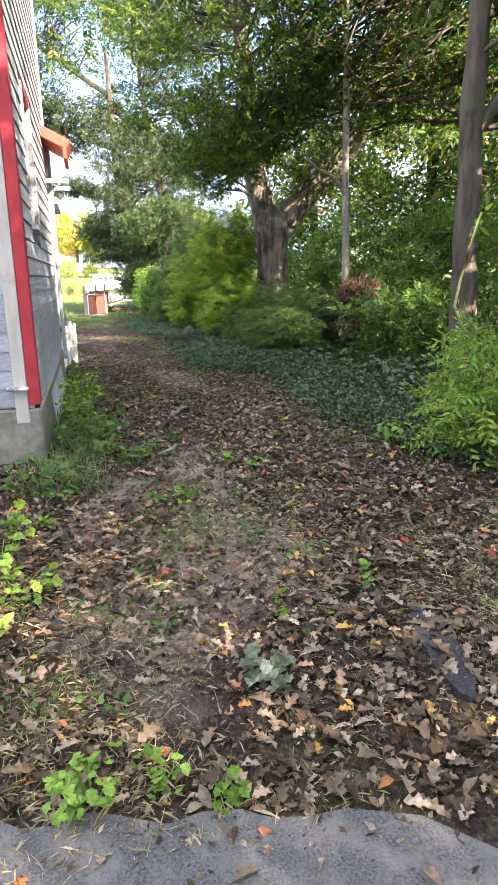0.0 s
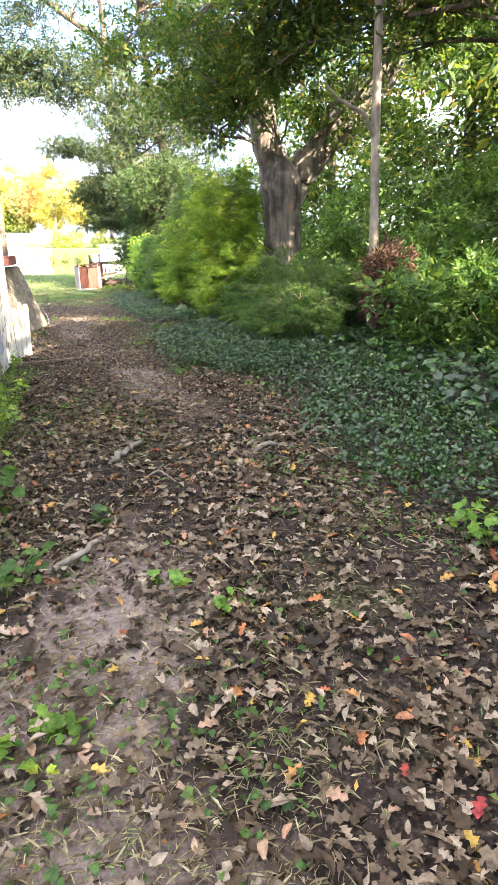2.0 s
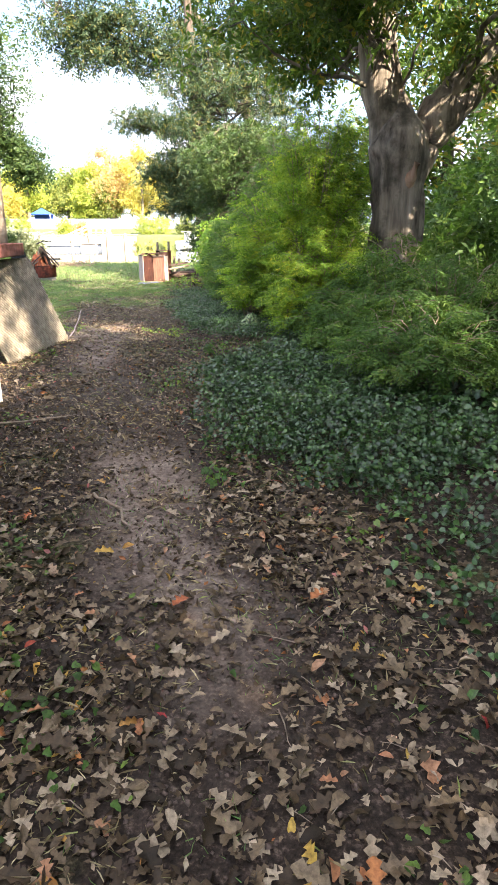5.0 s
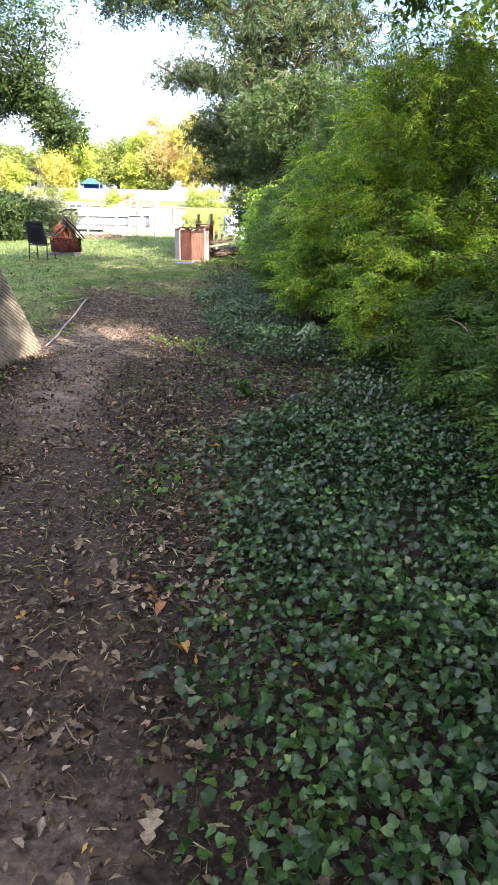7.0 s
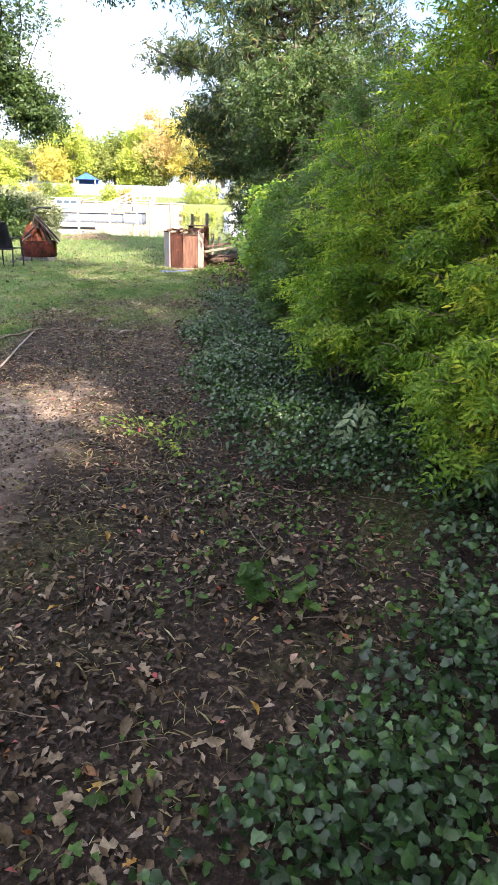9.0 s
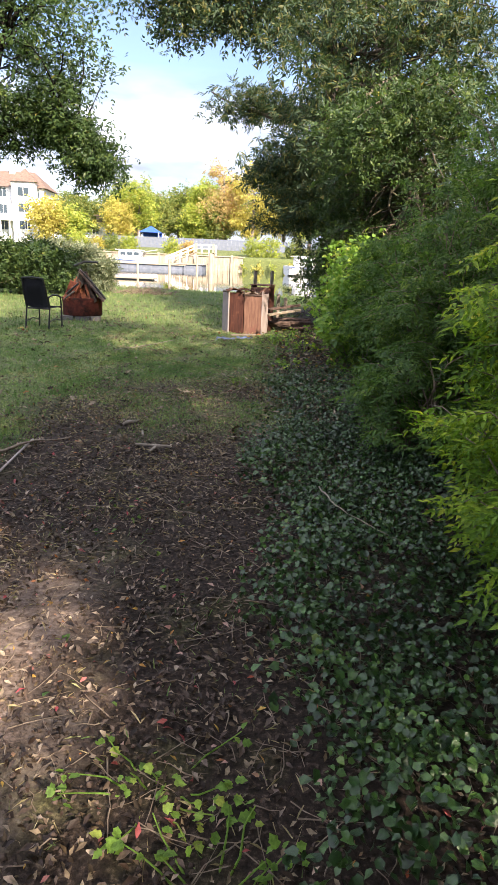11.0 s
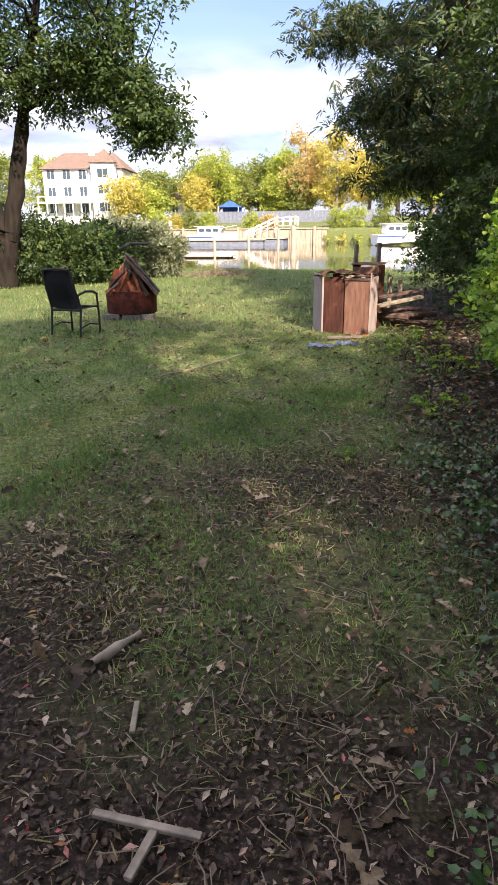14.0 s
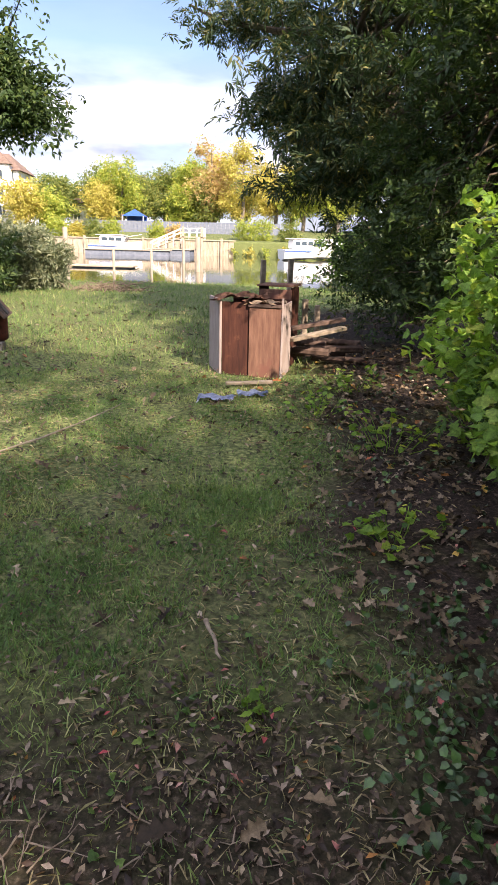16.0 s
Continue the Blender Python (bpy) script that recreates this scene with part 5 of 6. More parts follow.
part("seat", sling([(-0.21, 0.42), (-0.1, 0.41), (0.1, 0.41), (0.27, 0.43)], 0.24), M["sling"], chair, smooth=True)
part("backrest", sling([(-0.21, 0.44), (-0.26, 0.6), (-0.31, 0.76), (-0.36, 1.0)], 0.235), M["sling"], chair, smooth=True)
tagged(chair, "black metal patio chair with dark sling fabric on the lawn", "chair")

# rusty fire pit on blocks
pit = empty("fire_pit", -3.5, 27.35, 0, 8)
bm = bmesh.new()
N = 28
rings = []
for z, r in ((0.1, 0.4), (0.12, 0.42), (0.48, 0.43), (0.5, 0.445), (0.5, 0.415), (0.18, 0.4)):
    rings.append([bm.verts.new((r * math.cos(2 * math.pi * i / N) * 1.06, r * math.sin(2 * math.pi * i / N) * 0.8, z + 0.012 * math.sin(i * 2.1) * (z > 0.5))) for i in range(N)])
for a, b2 in zip(rings, rings[1:]):
    for i in range(N):
        bm.faces.new((a[i], a[(i + 1) % N], b2[(i + 1) % N], b2[i]))
bm.faces.new(rings[0])
bm.faces.new(rings[-1])
part("drum", bm, surface("burnt_rust", (0.05, 0.014, 0.012), (0.15, 0.042, 0.03), 9, 0.8, 0.5, (0.02, 0.012, 0.012), 4, (0.5, 0.66)), pit, "rusted red-brown metal drum", True)
for x, y, w in ((-0.3, -0.2, 0.16), (0.05, -0.2, 0.18), (0.33, -0.18, 0.12), (0.0, 0.2, 0.35)):
    part("block", boxed(x - w, y - 0.1, -0.02, x + w * 0.8, y + 0.1, 0.099, bev=0.008), M["cinder"], pit)


def arc(r, a0, a1, c, tilt, n=12):
    m = pose(*c, *tilt)
    return [tuple(m @ Vector((r * math.cos(radians(a0 + (a1 - a0) * i / (n - 1))), r * math.sin(radians(a0 + (a1 - a0) * i / (n - 1))), 0))) for i in range(n)]


rod_part("hoop", arc(0.5, 95, 265, (0.05, 0.0, 0.86), (0, -38, 0)), 0.022, M["dark_metal"], pit)
rod_part("hoop", arc(0.52, 90, 255, (0.02, -0.02, 0.74), (0, -36, 0)), 0.02, M["cinder"], pit, label="pale ash-grey hoop")
rod_part("hoop_handle", [(-0.1, -0.3, 1.2), (0.12, -0.3, 1.3), (0.42, -0.3, 1.29)], 0.024, M["dark_metal"], pit)
part("screen_panel", boxed(-0.02, -0.3, 0, 0.015, 0.3, 0.84, m=Matrix.Translation((0.5, -0.08, 0.44)) @ pose(0, 0, 0, 0, -38, 6), bev=0.004), M["charred"], pit, "leaning dark screen panel")
rod_part("frame_bar", [(0.02, -0.36, 1.14), (0.3, -0.37, 0.84), (0.58, -0.38, 0.5)], 0.024, M["dark_metal"], pit)
g = np.random.default_rng(91)
for i in range(30):
    side = -1 if i % 5 < 3 else 1
    a = np.array([side * g.uniform(0.08, 0.4), g.uniform(-0.3, 0.2), 0.42])
    e = np.array([g.uniform(-0.1, 0.12), g.uniform(-0.26, 0.2), 0.0]) + np.array([0, 0, g.uniform(0.8, 1.12)])
    e = a + (e - a) * g.uniform(0.6, 1.0)
    w = g.uniform(0.025, 0.08)
    d = Vector(e - a)
    m = Matrix.Translation(a) @ d.to_track_quat("Z", "X").to_matrix().to_4x4() @ pose(0, 0, 0, 0, 0, g.uniform(-50, 50))
    part("scrap_wood", boxed(-w, -0.012, 0, w, 0.012, d.length, m=m, bev=0.003), (M["raw_wood"], M["burnt_orange"], M["rust"], M["burnt_orange"], M["charred"])[i % 5], pit)
tagged(pit, "rusty fire pit heaped with scrap wood on concrete blocks", "fire pit")


def ragged_sheet(w, d, seed, thick=0.012, sag=0.05):
    """A torn, curled top layer."""
    g = np.random.default_rng(seed)
    bm = bmesh.new()
    nx, ny = 14, 9
    grid = [[bm.verts.new((w * (i / (nx - 1)) + (g.uniform(-0.05, 0.03) * (sag / 0.05) if i in (0, nx - 1) else 0), d * (j / (ny - 1)) + (g.uniform(-0.05, 0.02) * (sag / 0.05) if j in (0, ny - 1) else 0),
                           sag * math.sin(i * 0.9 + seed) * math.cos(j * 0.8) * 0.5 + g.uniform(-0.008, 0.008) - (0.05 if i == 0 and j < 4 else 0))) for j in range(ny)] for i in range(nx)]
    for i in range(nx - 1):
        for j in range(ny - 1):
            if not (i > 6 and j < 2 and g.random() < 0.5):
                bm.faces.new((grid[i][j], grid[i + 1][j], grid[i + 1][j + 1], grid[i][j + 1]))
    bmesh.ops.solidify(bm, geom=bm.faces[:], thickness=thick)
    return bm


# the discarded cabinet: frame at its front left foot, x along the front
cab = empty("old_cabinet", 0.0, 26.0, 0, -11.5)
CW, CD, CH = 0.735, 0.52, 0.86
part("side_panel", boxed(-0.01, 0, -0.02, 0.01, CD, CH, m=pose(0, 0, 0, 0, 0, 29), bev=0.003), M["pale_ply"], cab, "pale faded side panel splayed outwards")
part("side_panel", boxed(CW - 0.02, 0.0, -0.02, CW, CD, CH - 0.04, bev=0.003), M["pale_ply"], cab)
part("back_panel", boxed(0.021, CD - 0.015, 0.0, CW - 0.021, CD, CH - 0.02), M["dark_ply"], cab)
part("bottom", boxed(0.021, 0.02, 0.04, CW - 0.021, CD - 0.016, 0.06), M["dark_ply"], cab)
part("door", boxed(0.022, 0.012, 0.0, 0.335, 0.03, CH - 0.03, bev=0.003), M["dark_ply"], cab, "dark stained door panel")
part("door", boxed(0.345, -0.012, 0.0, CW - 0.022, 0.01, CH - 0.07, bev=0.003), M["plywood"], cab, "pinkish brown door panel")
part("stile", boxed(0.0, -0.018, -0.02, 0.024, -0.001, CH - 0.01, bev=0.002), M["pale_ply"], cab)
part("stile", boxed(CW - 0.02, -0.02, -0.02, CW, -0.001, CH + 0.03, bev=0.002), M["pale_ply"], cab)
part("head_rail", boxed(0.335, -0.03, CH - 0.075, CW - 0.02, -0.013, CH - 0.04, bev=0.003), M["charred"], cab)
tp = part("top", ragged_sheet(0.56, 0.56, 3, 0.03, 0.075), M["plywood"], cab, "torn, curling top layer")
tp.location = (-0.07, -0.04, CH + 0.025)
tp2 = part("top_scrap", ragged_sheet(0.42, 0.25, 8, 0.01, 0.04), M["raw_wood"], cab, "splintered strip of top")
tp2.location = (0.3, -0.03, CH - 0.02)
tagged(cab, "discarded wooden cabinet with rotting doors and torn top", "cabinet")
cab2 = empty("old_cabinet", 0.42, 26.75, 0, -14)
part("side_panel", boxed(0, 0, -0.02, 0.02, 0.42, 0.96, bev=0.003), M["dark_ply"], cab2)
part("side_panel", boxed(0.4, 0, -0.02, 0.42, 0.42, 0.95, bev=0.003), M["dark_ply"], cab2)
part("drawer_front", boxed(0.01, -0.02, 0.7, 0.42, -0.002, 0.93, bev=0.004), M["plywood"], cab2)
part("top", boxed(-0.02, -0.03, 0.962, 0.44, 0.44, 0.985, bev=0.004), M["plywood"], cab2)
part("stile", boxed(0.36, -0.022, -0.02, 0.41, -0.003, 0.68, bev=0.003), M["old_wood"], cab2)
tagged(cab2, "second broken cabinet with brown boards behind the first", "cabinet")
for x, y, h in ((0.42, 28.2, 1.24), (0.82, 28.3, 1.26), (1.02, 27.2, 0.78), (1.2, 27.3, 0.7)):
    ps = tagged(new("post", None), "grey weathered wooden post behind the cabinets", "post", "posts")
    ps.matrix_basis = pose(x, y, 0, random.uniform(-2, 2), random.uniform(-2, 2), random.uniform(0, 40))
    part("shaft", boxed(-0.035, -0.03, -0.1, 0.035, 0.03, h, bev=0.006), M["old_wood"], ps)


def loose_board(name, label, a, b2, w, t, mat_, cat="board"):
    a, b2 = Vector(a), Vector(b2)
    d = b2 - a
    th = new(name)
    th.matrix_basis = Matrix.Translation(a) @ d.to_track_quat("X", "Z").to_matrix().to_4x4()
    bm = bmesh.new()
    box(bm, 0, -w / 2, -t, d.length, w / 2, 0, bev=min(t, w) * 0.15)
    ob = part("plank", bm, mat_, th)
    return tagged(th, label, cat)


def log_pile():
    g = np.random.default_rng(17)
    k = 0
    for i in range(9):
        x, y, z = 1.05 + g.uniform(-0.1, 0.5), 26.9 + g.uniform(-0.15, 0.5), 0.07 + 0.05 * (i % 4)
        ln, a = g.uniform(0.5, 0.8), g.uniform(-25, 25)
        th = empty("split_log", x, y, z, a)
        r = g.uniform(0.035, 0.06)
        bm = bmesh.new()
        bmesh.ops.create_cone(bm, cap_ends=True, segments=9, radius1=r, radius2=r * 0.9, depth=ln, matrix=pose(0, 0, 0, 0, 90, 0))
        for v in bm.verts:
            v.co += Vector(g.normal(0, 0.006, 3))
        part("log", bm, M["charred"], th)
        tagged(th, "dark rotting split log in a heap beside the cabinet", "log", "log heap")


log_pile()
loose_board("loose_board", "pale split board lying across the log heap", (0.82, 26.3, 0.40), (1.5, 26.75, 0.5), 0.12, 0.045, M["old_wood"])
loose_board("loose_board", "brown board lying across the log heap", (0.82, 26.55, 0.50), (1.5, 26.85, 0.6), 0.1, 0.05, M["charred"])
loose_board("loose_board", "grey board lying in the grass before the cabinet", (0.12, 25.35, 0.05), (0.62, 25.45, 0.06), 0.06, 0.03, M["old_wood"])
for x, y, rz, w, d, lab in ((-0.1, 24.62, -8, 0.34, 0.17, "crumpled blue plastic sheet lying in the grass"), (0.3, 24.8, 12, 0.3, 0.15, "pale blue plastic scrap lying in the grass")):
    sh = ragged_sheet(w, d, int(x * 10) + 5, 0.012, 0.025)
    ob = part("plastic_sheet", sh, M["blue_plastic"])
    ob.matrix_basis = pose(x, y, 0.05, 3, 2, rz)
    tagged(ob, lab, "plastic sheet", "plastic scraps")
# brush pile near the bank
g = np.random.default_rng(19)
pile = empty("brush_pile", -4.4, 37.8, 0)
its = []
for i in range(150):
    a = np.array([g.normal(0, 0.55), g.normal(0, 0.3), 0.02])
    d = np.array([g.normal(0, 0.45), g.normal(0, 0.3), abs(g.normal(0.16, 0.1))])
    its.append((wander(g, a, a + d, 4, 0.05), np.linspace(0.014, 0.004, 4)))
tagged(tubes("brush", its, M["twig"], pile, 4), kind="stuff")
tagged(pile, "low heap of dry brush on the lawn", "brush pile")
# pale pole lying along the lawn's edge
pole = empty("garden_hose", -0.7, 13.7, 0)
rod_part("hose", [(0.17, 0.22, 0.03), (0.15, 0.8, 0.035), (0.12, 1.1, 0.05), (0.02, 2.2, 0.04), (-0.08, 3.0, 0.035), (-0.17, 3.9, 0.03)], 0.009, M["pale_ply"], pole)
tagged(pole, "pale grey garden hose lying along the lawn's edge", "hose")


# ---- fallen sticks and little plants ----
def stick(label, pts, r, mat_=None, cat="stick"):
    th = empty("stick", pts[0][0], pts[0][1], 0)
    g = np.random.default_rng(int(abs(pts[0][0] * 100 + pts[0][1] * 10)))
    p = np.array(pts, float)
    t = np.linspace(0, 1, 3 * len(p))
    fine = np.stack([np.interp(t, np.linspace(0, 1, len(p)), p[:, k]) for k in range(3)], -1)
    fine[1:-1] += g.normal(0, r * 0.5, (len(fine) - 2, 3))
    tubes("wood", [(fine - np.array([pts[0][0], pts[0][1], 0]), np.linspace(r, r * 0.55, len(fine)) * g.uniform(0.78, 1.25, len(fine)))], mat_ or M["twig"], th, 6)
    return tagged(th, label, cat, "fallen sticks")


stick("thick broken grey stick among the leaves", [(1.3, 4.78, 0.03), (1.46, 4.86, 0.05), (1.62, 4.93, 0.04)], 0.024, M["pale_bark"])
stick("pale broken stick on the ivy's edge", [(1.96, 5.15, 0.05), (2.08, 5.17, 0.06), (2.24, 5.17, 0.05)], 0.02, M["pale_bark"])
stick("grey branch piece lying in dead leaves", [(0.05, 3.4, 0.03), (0.2, 3.52, 0.05), (0.3, 3.66, 0.04)], 0.018, M["pale_bark"])
stick("grey branch lying in dead leaves", [(0.36, 4.9, 0.04), (0.48, 5.03, 0.06), (0.56, 5.12, 0.06), (0.6, 5.24, 0.05)], 0.026, M["pale_bark"])
stick("thin crooked stick on the path", [(0.54, 4.44, 0.03), (0.63, 4.56, 0.04), (0.71, 4.7, 0.04)], 0.008)
stick("forked twig among the leaves", [(0.66, 4.6, 0.04), (0.7, 4.5, 0.04), (0.75, 4.38, 0.03)], 0.009)
stick("long pale dead stem lying by the house", [(-0.8, 9.1, 0.05), (-0.3, 9.25, 0.05), (0.2, 9.5, 0.03)], 0.012)
stick("short stick on the trodden soil", [(0.55, 7.8, 0.02), (0.7, 7.6, 0.02), (0.78, 7.35, 0.02)], 0.011)
loose_board("stick", "pale split wood splinter at the lawn's edge", (-0.03, 17.6, 0.045), (0.27, 17.58, 0.045), 0.022, 0.016, M["pale_bark"], "stick")
loose_board("stick", "short split wood splinter at the lawn's edge", (0.12, 17.45, 0.035), (0.145, 17.585, 0.04), 0.024, 0.016, M["pale_bark"], "stick")
stick("long pale vine stem across the ivy", [(1.38, 16.4, 0.2), (1.42, 16.15, 0.22), (1.52, 15.95, 0.21), (1.78, 15.7, 0.18)], 0.005, M["pale_bark"])
stick("rotting branch at the lawn's edge", [(-0.29, 18.16, 0.03), (-0.23, 18.26, 0.04), (-0.17, 18.38, 0.03)], 0.024, M["pale_bark"])
loose_board("stick", "pale flat wood chip in the soil", (-0.06, 18.02, 0.035), (-0.03, 17.89, 0.035), 0.018, 0.012, M["pale_bark"], "stick")
stick("forked twig lying in thin grass", [(0.18, 19.45, 0.02), (0.33, 19.6, 0.04), (0.4, 19.85, 0.03), (0.38, 19.98, 0.02)], 0.005)
stick("side twig lying in thin grass", [(0.4, 19.8, 0.03), (0.5, 19.78, 0.03), (0.58, 19.88, 0.02)], 0.004)
stick("short straight stick in the grass", [(0.36, 21.0, 0.03), (0.44, 20.75, 0.04)], 0.01)
stick("long thin branch lying on the lawn", [(-1.5, 22.6, 0.04), (-1.1, 23.1, 0.06), (-0.85, 23.9, 0.05), (-0.75, 24.3, 0.05)], 0.008, M["pale_bark"])
stick("fallen stick by the soil's edge", [(-1.1, 17.0, 0.03), (-0.8, 17.5, 0.05), (-0.6, 17.7, 0.03)], 0.012)
g = np.random.default_rng(23)
its = []
for i in range(2900):
    y = g.uniform(0, 22) if i < 900 else g.uniform(13, 20.2)
    x = g.uniform(-0.9, 2.4)
    a = g.uniform(0, 6.28)
    ln = g.uniform(0.04, 0.2)
    s = np.array([x, y, 0.015])
    its.append((wander(g, s, s + np.array([math.cos(a) * ln, math.sin(a) * ln, g.uniform(0, 0.02)]), 4, 0.005), np.linspace(g.uniform(0.0016, 0.0036), 0.001, 4)))
tagged(tubes("twig_litter", its, M["twig"], None, 4), "small dry twigs scattered over the soil", "twigs", kind="stuff")


def weed(x, y, r, n, seed, label, leaf="weed_leaf", size=0.09, shape=None, h=0.16):
    g = np.random.default_rng(seed)
    th = empty("weed", x, y, 0)
    its, pos = [], []
    for i in range(max(3, n // 5)):
        a, d = g.uniform(0, 6.28), r * math.sqrt(g.random())
        e = np.array([math.cos(a) * d, math.sin(a) * d, h * g.uniform(0.5, 1.2)])
        its.append((wander(g, (e[0] * 0.35, e[1] * 0.35, -0.01), e, 4, 0.01), np.linspace(0.004, 0.002, 4)))
        for _ in range(5):
            pos.append(e * np.array([1, 1, g.uniform(0.5, 1.05)]) + g.normal(0, 0.02, 3))
    for it in its:
        tubes("stem", [it], M["weed_leaf"], th, 4)
    scatter("leaves", pos, g.uniform(0.7, 1.3, len(pos)) * size, shape or MAPLE, M[leaf], g, 50, th)
    return tagged(th, label, "weed", "weeds")


WEEDS = [(-0.62, -0.12, 0.1, 80, "weed_leaf", 0.034, 0.09), (-0.4, -0.14, 0.06, 25, "weed_leaf", 0.04, 0.08), (-0.2, -0.3, 0.08, 20, "hedge_leaf", 0.035, 0.05), (0.05, 0.22, 0.1, 30, "willow_leaf", 0.06, 0.09),
         (-0.98, 1.3, 0.3, 90, "weed_leaf", 0.05, 0.14), (-1.2, 1.0, 0.3, 80, "weed_leaf", 0.05, 0.12), (-1.0, 1.9, 0.28, 70, "hedge_leaf", 0.05, 0.16), (-0.85, 2.7, 0.3, 90, "under_leaf", 0.06, 0.22),
         (-0.5, 3.7, 0.28, 90, "under_leaf", 0.07, 0.25), (-0.45, 4.2, 0.3, 90, "under_leaf", 0.075, 0.3), (-0.6, 4.9, 0.3, 100, "hedge_leaf", 0.06, 0.35), (-0.55, 5.8, 0.28, 90, "weed_leaf", 0.05, 0.35), (-0.5, 6.8, 0.26, 70, "hedge_leaf", 0.05, 0.3),
         (-0.15, 3.3, 0.2, 50, "under_leaf", 0.06, 0.14), (0.02, 2.3, 0.15, 30, "hedge_leaf", 0.045, 0.06), (0.75, 0.9, 0.1, 16, "weed_leaf", 0.045, 0.05), (0.35, 0.7, 0.12, 18, "hedge_leaf", 0.04, 0.05), (0.55, 3.2, 0.1, 14, "weed_leaf", 0.06, 0.06),
         (0.75, 2.95, 0.06, 8, "weed_leaf", 0.05, 0.06), (0.3, 3.9, 0.08, 10, "under_leaf", 0.06, 0.05), (-0.7, 8.6, 0.2, 40, "hedge_leaf", 0.05, 0.25), (1.3, 7.9, 0.15, 24, "under_leaf", 0.05, 0.1), (1.0, 13.95, 0.3, 70, "weed_leaf", 0.03, 0.08),
         (0.8, 14.3, 0.3, 60, "weed_leaf", 0.028, 0.08), (1.6, 12.3, 0.2, 30, "under_leaf", 0.06, 0.14), (-0.55, 14.6, 0.2, 40, "weed_leaf", 0.035, 0.08), (0.6, 20.5, 0.1, 20, "hedge_leaf", 0.04, 0.06), (1.25, 21.8, 0.3, 60, "hedge_leaf", 0.05, 0.15),
         (1.0, 24.2, 0.3, 60, "weed_leaf", 0.05, 0.2), (1.5, 23.3, 0.35, 80, "hedge_leaf", 0.06, 0.25), (1.4, 25.2, 0.3, 60, "weed_leaf", 0.06, 0.25), (2.6, 2.0, 0.3, 60, "under_leaf", 0.06, 0.2), (2.2, 3.1, 0.25, 50, "weed_leaf", 0.06, 0.2)]
for i, (x, y, r, n, lf, sz, h) in enumerate(WEEDS):
    weed(x, y, r, n, 200 + i, "low green weed growing through the dead leaves", lf, sz, None, h)
# pale compound leaf plant under the bush
wp = empty("pale_plant", 2.14, 13.74, -0.07)
g = np.random.default_rng(29)
SEEDLING = spray_shape(13, 1.0, 0.32, (OVAL[0] * np.array([0.62, 1, 1]), OVAL[1]), g, 50)
M["pale_leaf"] = leaf_mat("pale_leaf", [(0, (0.12, 0.17, 0.09)), (1, (0.22, 0.28, 0.16))], 0.4, 0.25)
fronds("leaves", np.array([(0, 0, 0.42), (0.04, 0.02, 0.44), (0.02, 0.05, 0.4)]), np.array([(-0.45, -0.5, -0.62), (0.12, -0.6, -0.62), (0.6, -0.3, -0.5)]), [0.26, 0.25, 0.2], SEEDLING, M["pale_leaf"], g, wp, 8)
rod_part("stem", [(0, 0, -0.02), (0.01, 0.01, 0.43)], 0.005, M["twig"], wp)
tagged(wp, "pale-leaved seedling beside the ivy", "plant")
# taller grass by the house
g = np.random.default_rng(37)
p = np.stack([g.uniform(-0.95, -0.4, 1500), g.uniform(2.6, 8.5, 1500), np.full(1500, 0.0)], -1)
p = p[(p[:, 0] > wall_x(p[:, 1]) + 0.04) | (p[:, 1] < 3.5)]
tagged(scatter("long_grass", p, g.uniform(0.1, 0.24, len(p)), (BLADE[0] * np.array([0.45, 1, 1]), BLADE[1]), M["grass"], g, 45), "long arching grass along the house wall", "grass", kind="stuff")
# yellow vine stem hanging from the tall tree
vine = empty("vine", 2.95, 3.5, 0)
rod_part("stem", [(0.35, 0.3, 2.05), (0.14, 0.1, 1.8), (-0.02, 0.0, 1.45), (-0.08, -0.02, 1.2), (0.05, 0, 0.98), (0.3, 0.05, 0.85), (0.5, 0.1, 0.0)], 0.013, surface("vine_green", (0.25, 0.27, 0.05), (0.42, 0.42, 0.12), 14, 0.6, 0.2), vine)
scatter("leaves", [(0.35, 0.3, 2.0), (0.3, 0.25, 1.92), (0.42, 0.3, 2.08), (0.33, 0.2, 2.12)], [0.16, 0.14, 0.15, 0.12], OVAL, M["weed_leaf"], g, 70, vine)
tagged(vine, "yellow-green vine stem curving down beside the path", "vine")


# ---- the far bank ----
M["white_paint"] = surface("white_paint", (0.68, 0.68, 0.67), (0.8, 0.8, 0.79), 4, 0.5, 0.1)
M["roof_brown"] = surface("roof_brown", (0.11, 0.075, 0.06), (0.19, 0.14, 0.115), 3, 0.9, 0.3)
M["dock_wood"] = surface("dock_wood", (0.24, 0.2, 0.15), (0.4, 0.35, 0.28), 5, 0.9, 0.3, stretch=(1, 1, 0.3))
M["pane"], _n, _l, _b = node_mat("pane")
_b.inputs["Base Color"].default_value, _b.inputs["Roughness"].default_value = (0.05, 0.07, 0.09, 1), 0.08
M["tarp_blue"] = surface("tarp_blue", (0.02, 0.06, 0.3), (0.05, 0.12, 0.42), 3, 0.6, 0.2)
M["orange"] = surface("orange", (0.6, 0.12, 0.02), (0.7, 0.18, 0.04), 3, 0.6, 0.1)
M["slate_fence"] = surface("slate_fence", (0.1, 0.12, 0.16), (0.18, 0.2, 0.25), 3, 0.85, 0.2)


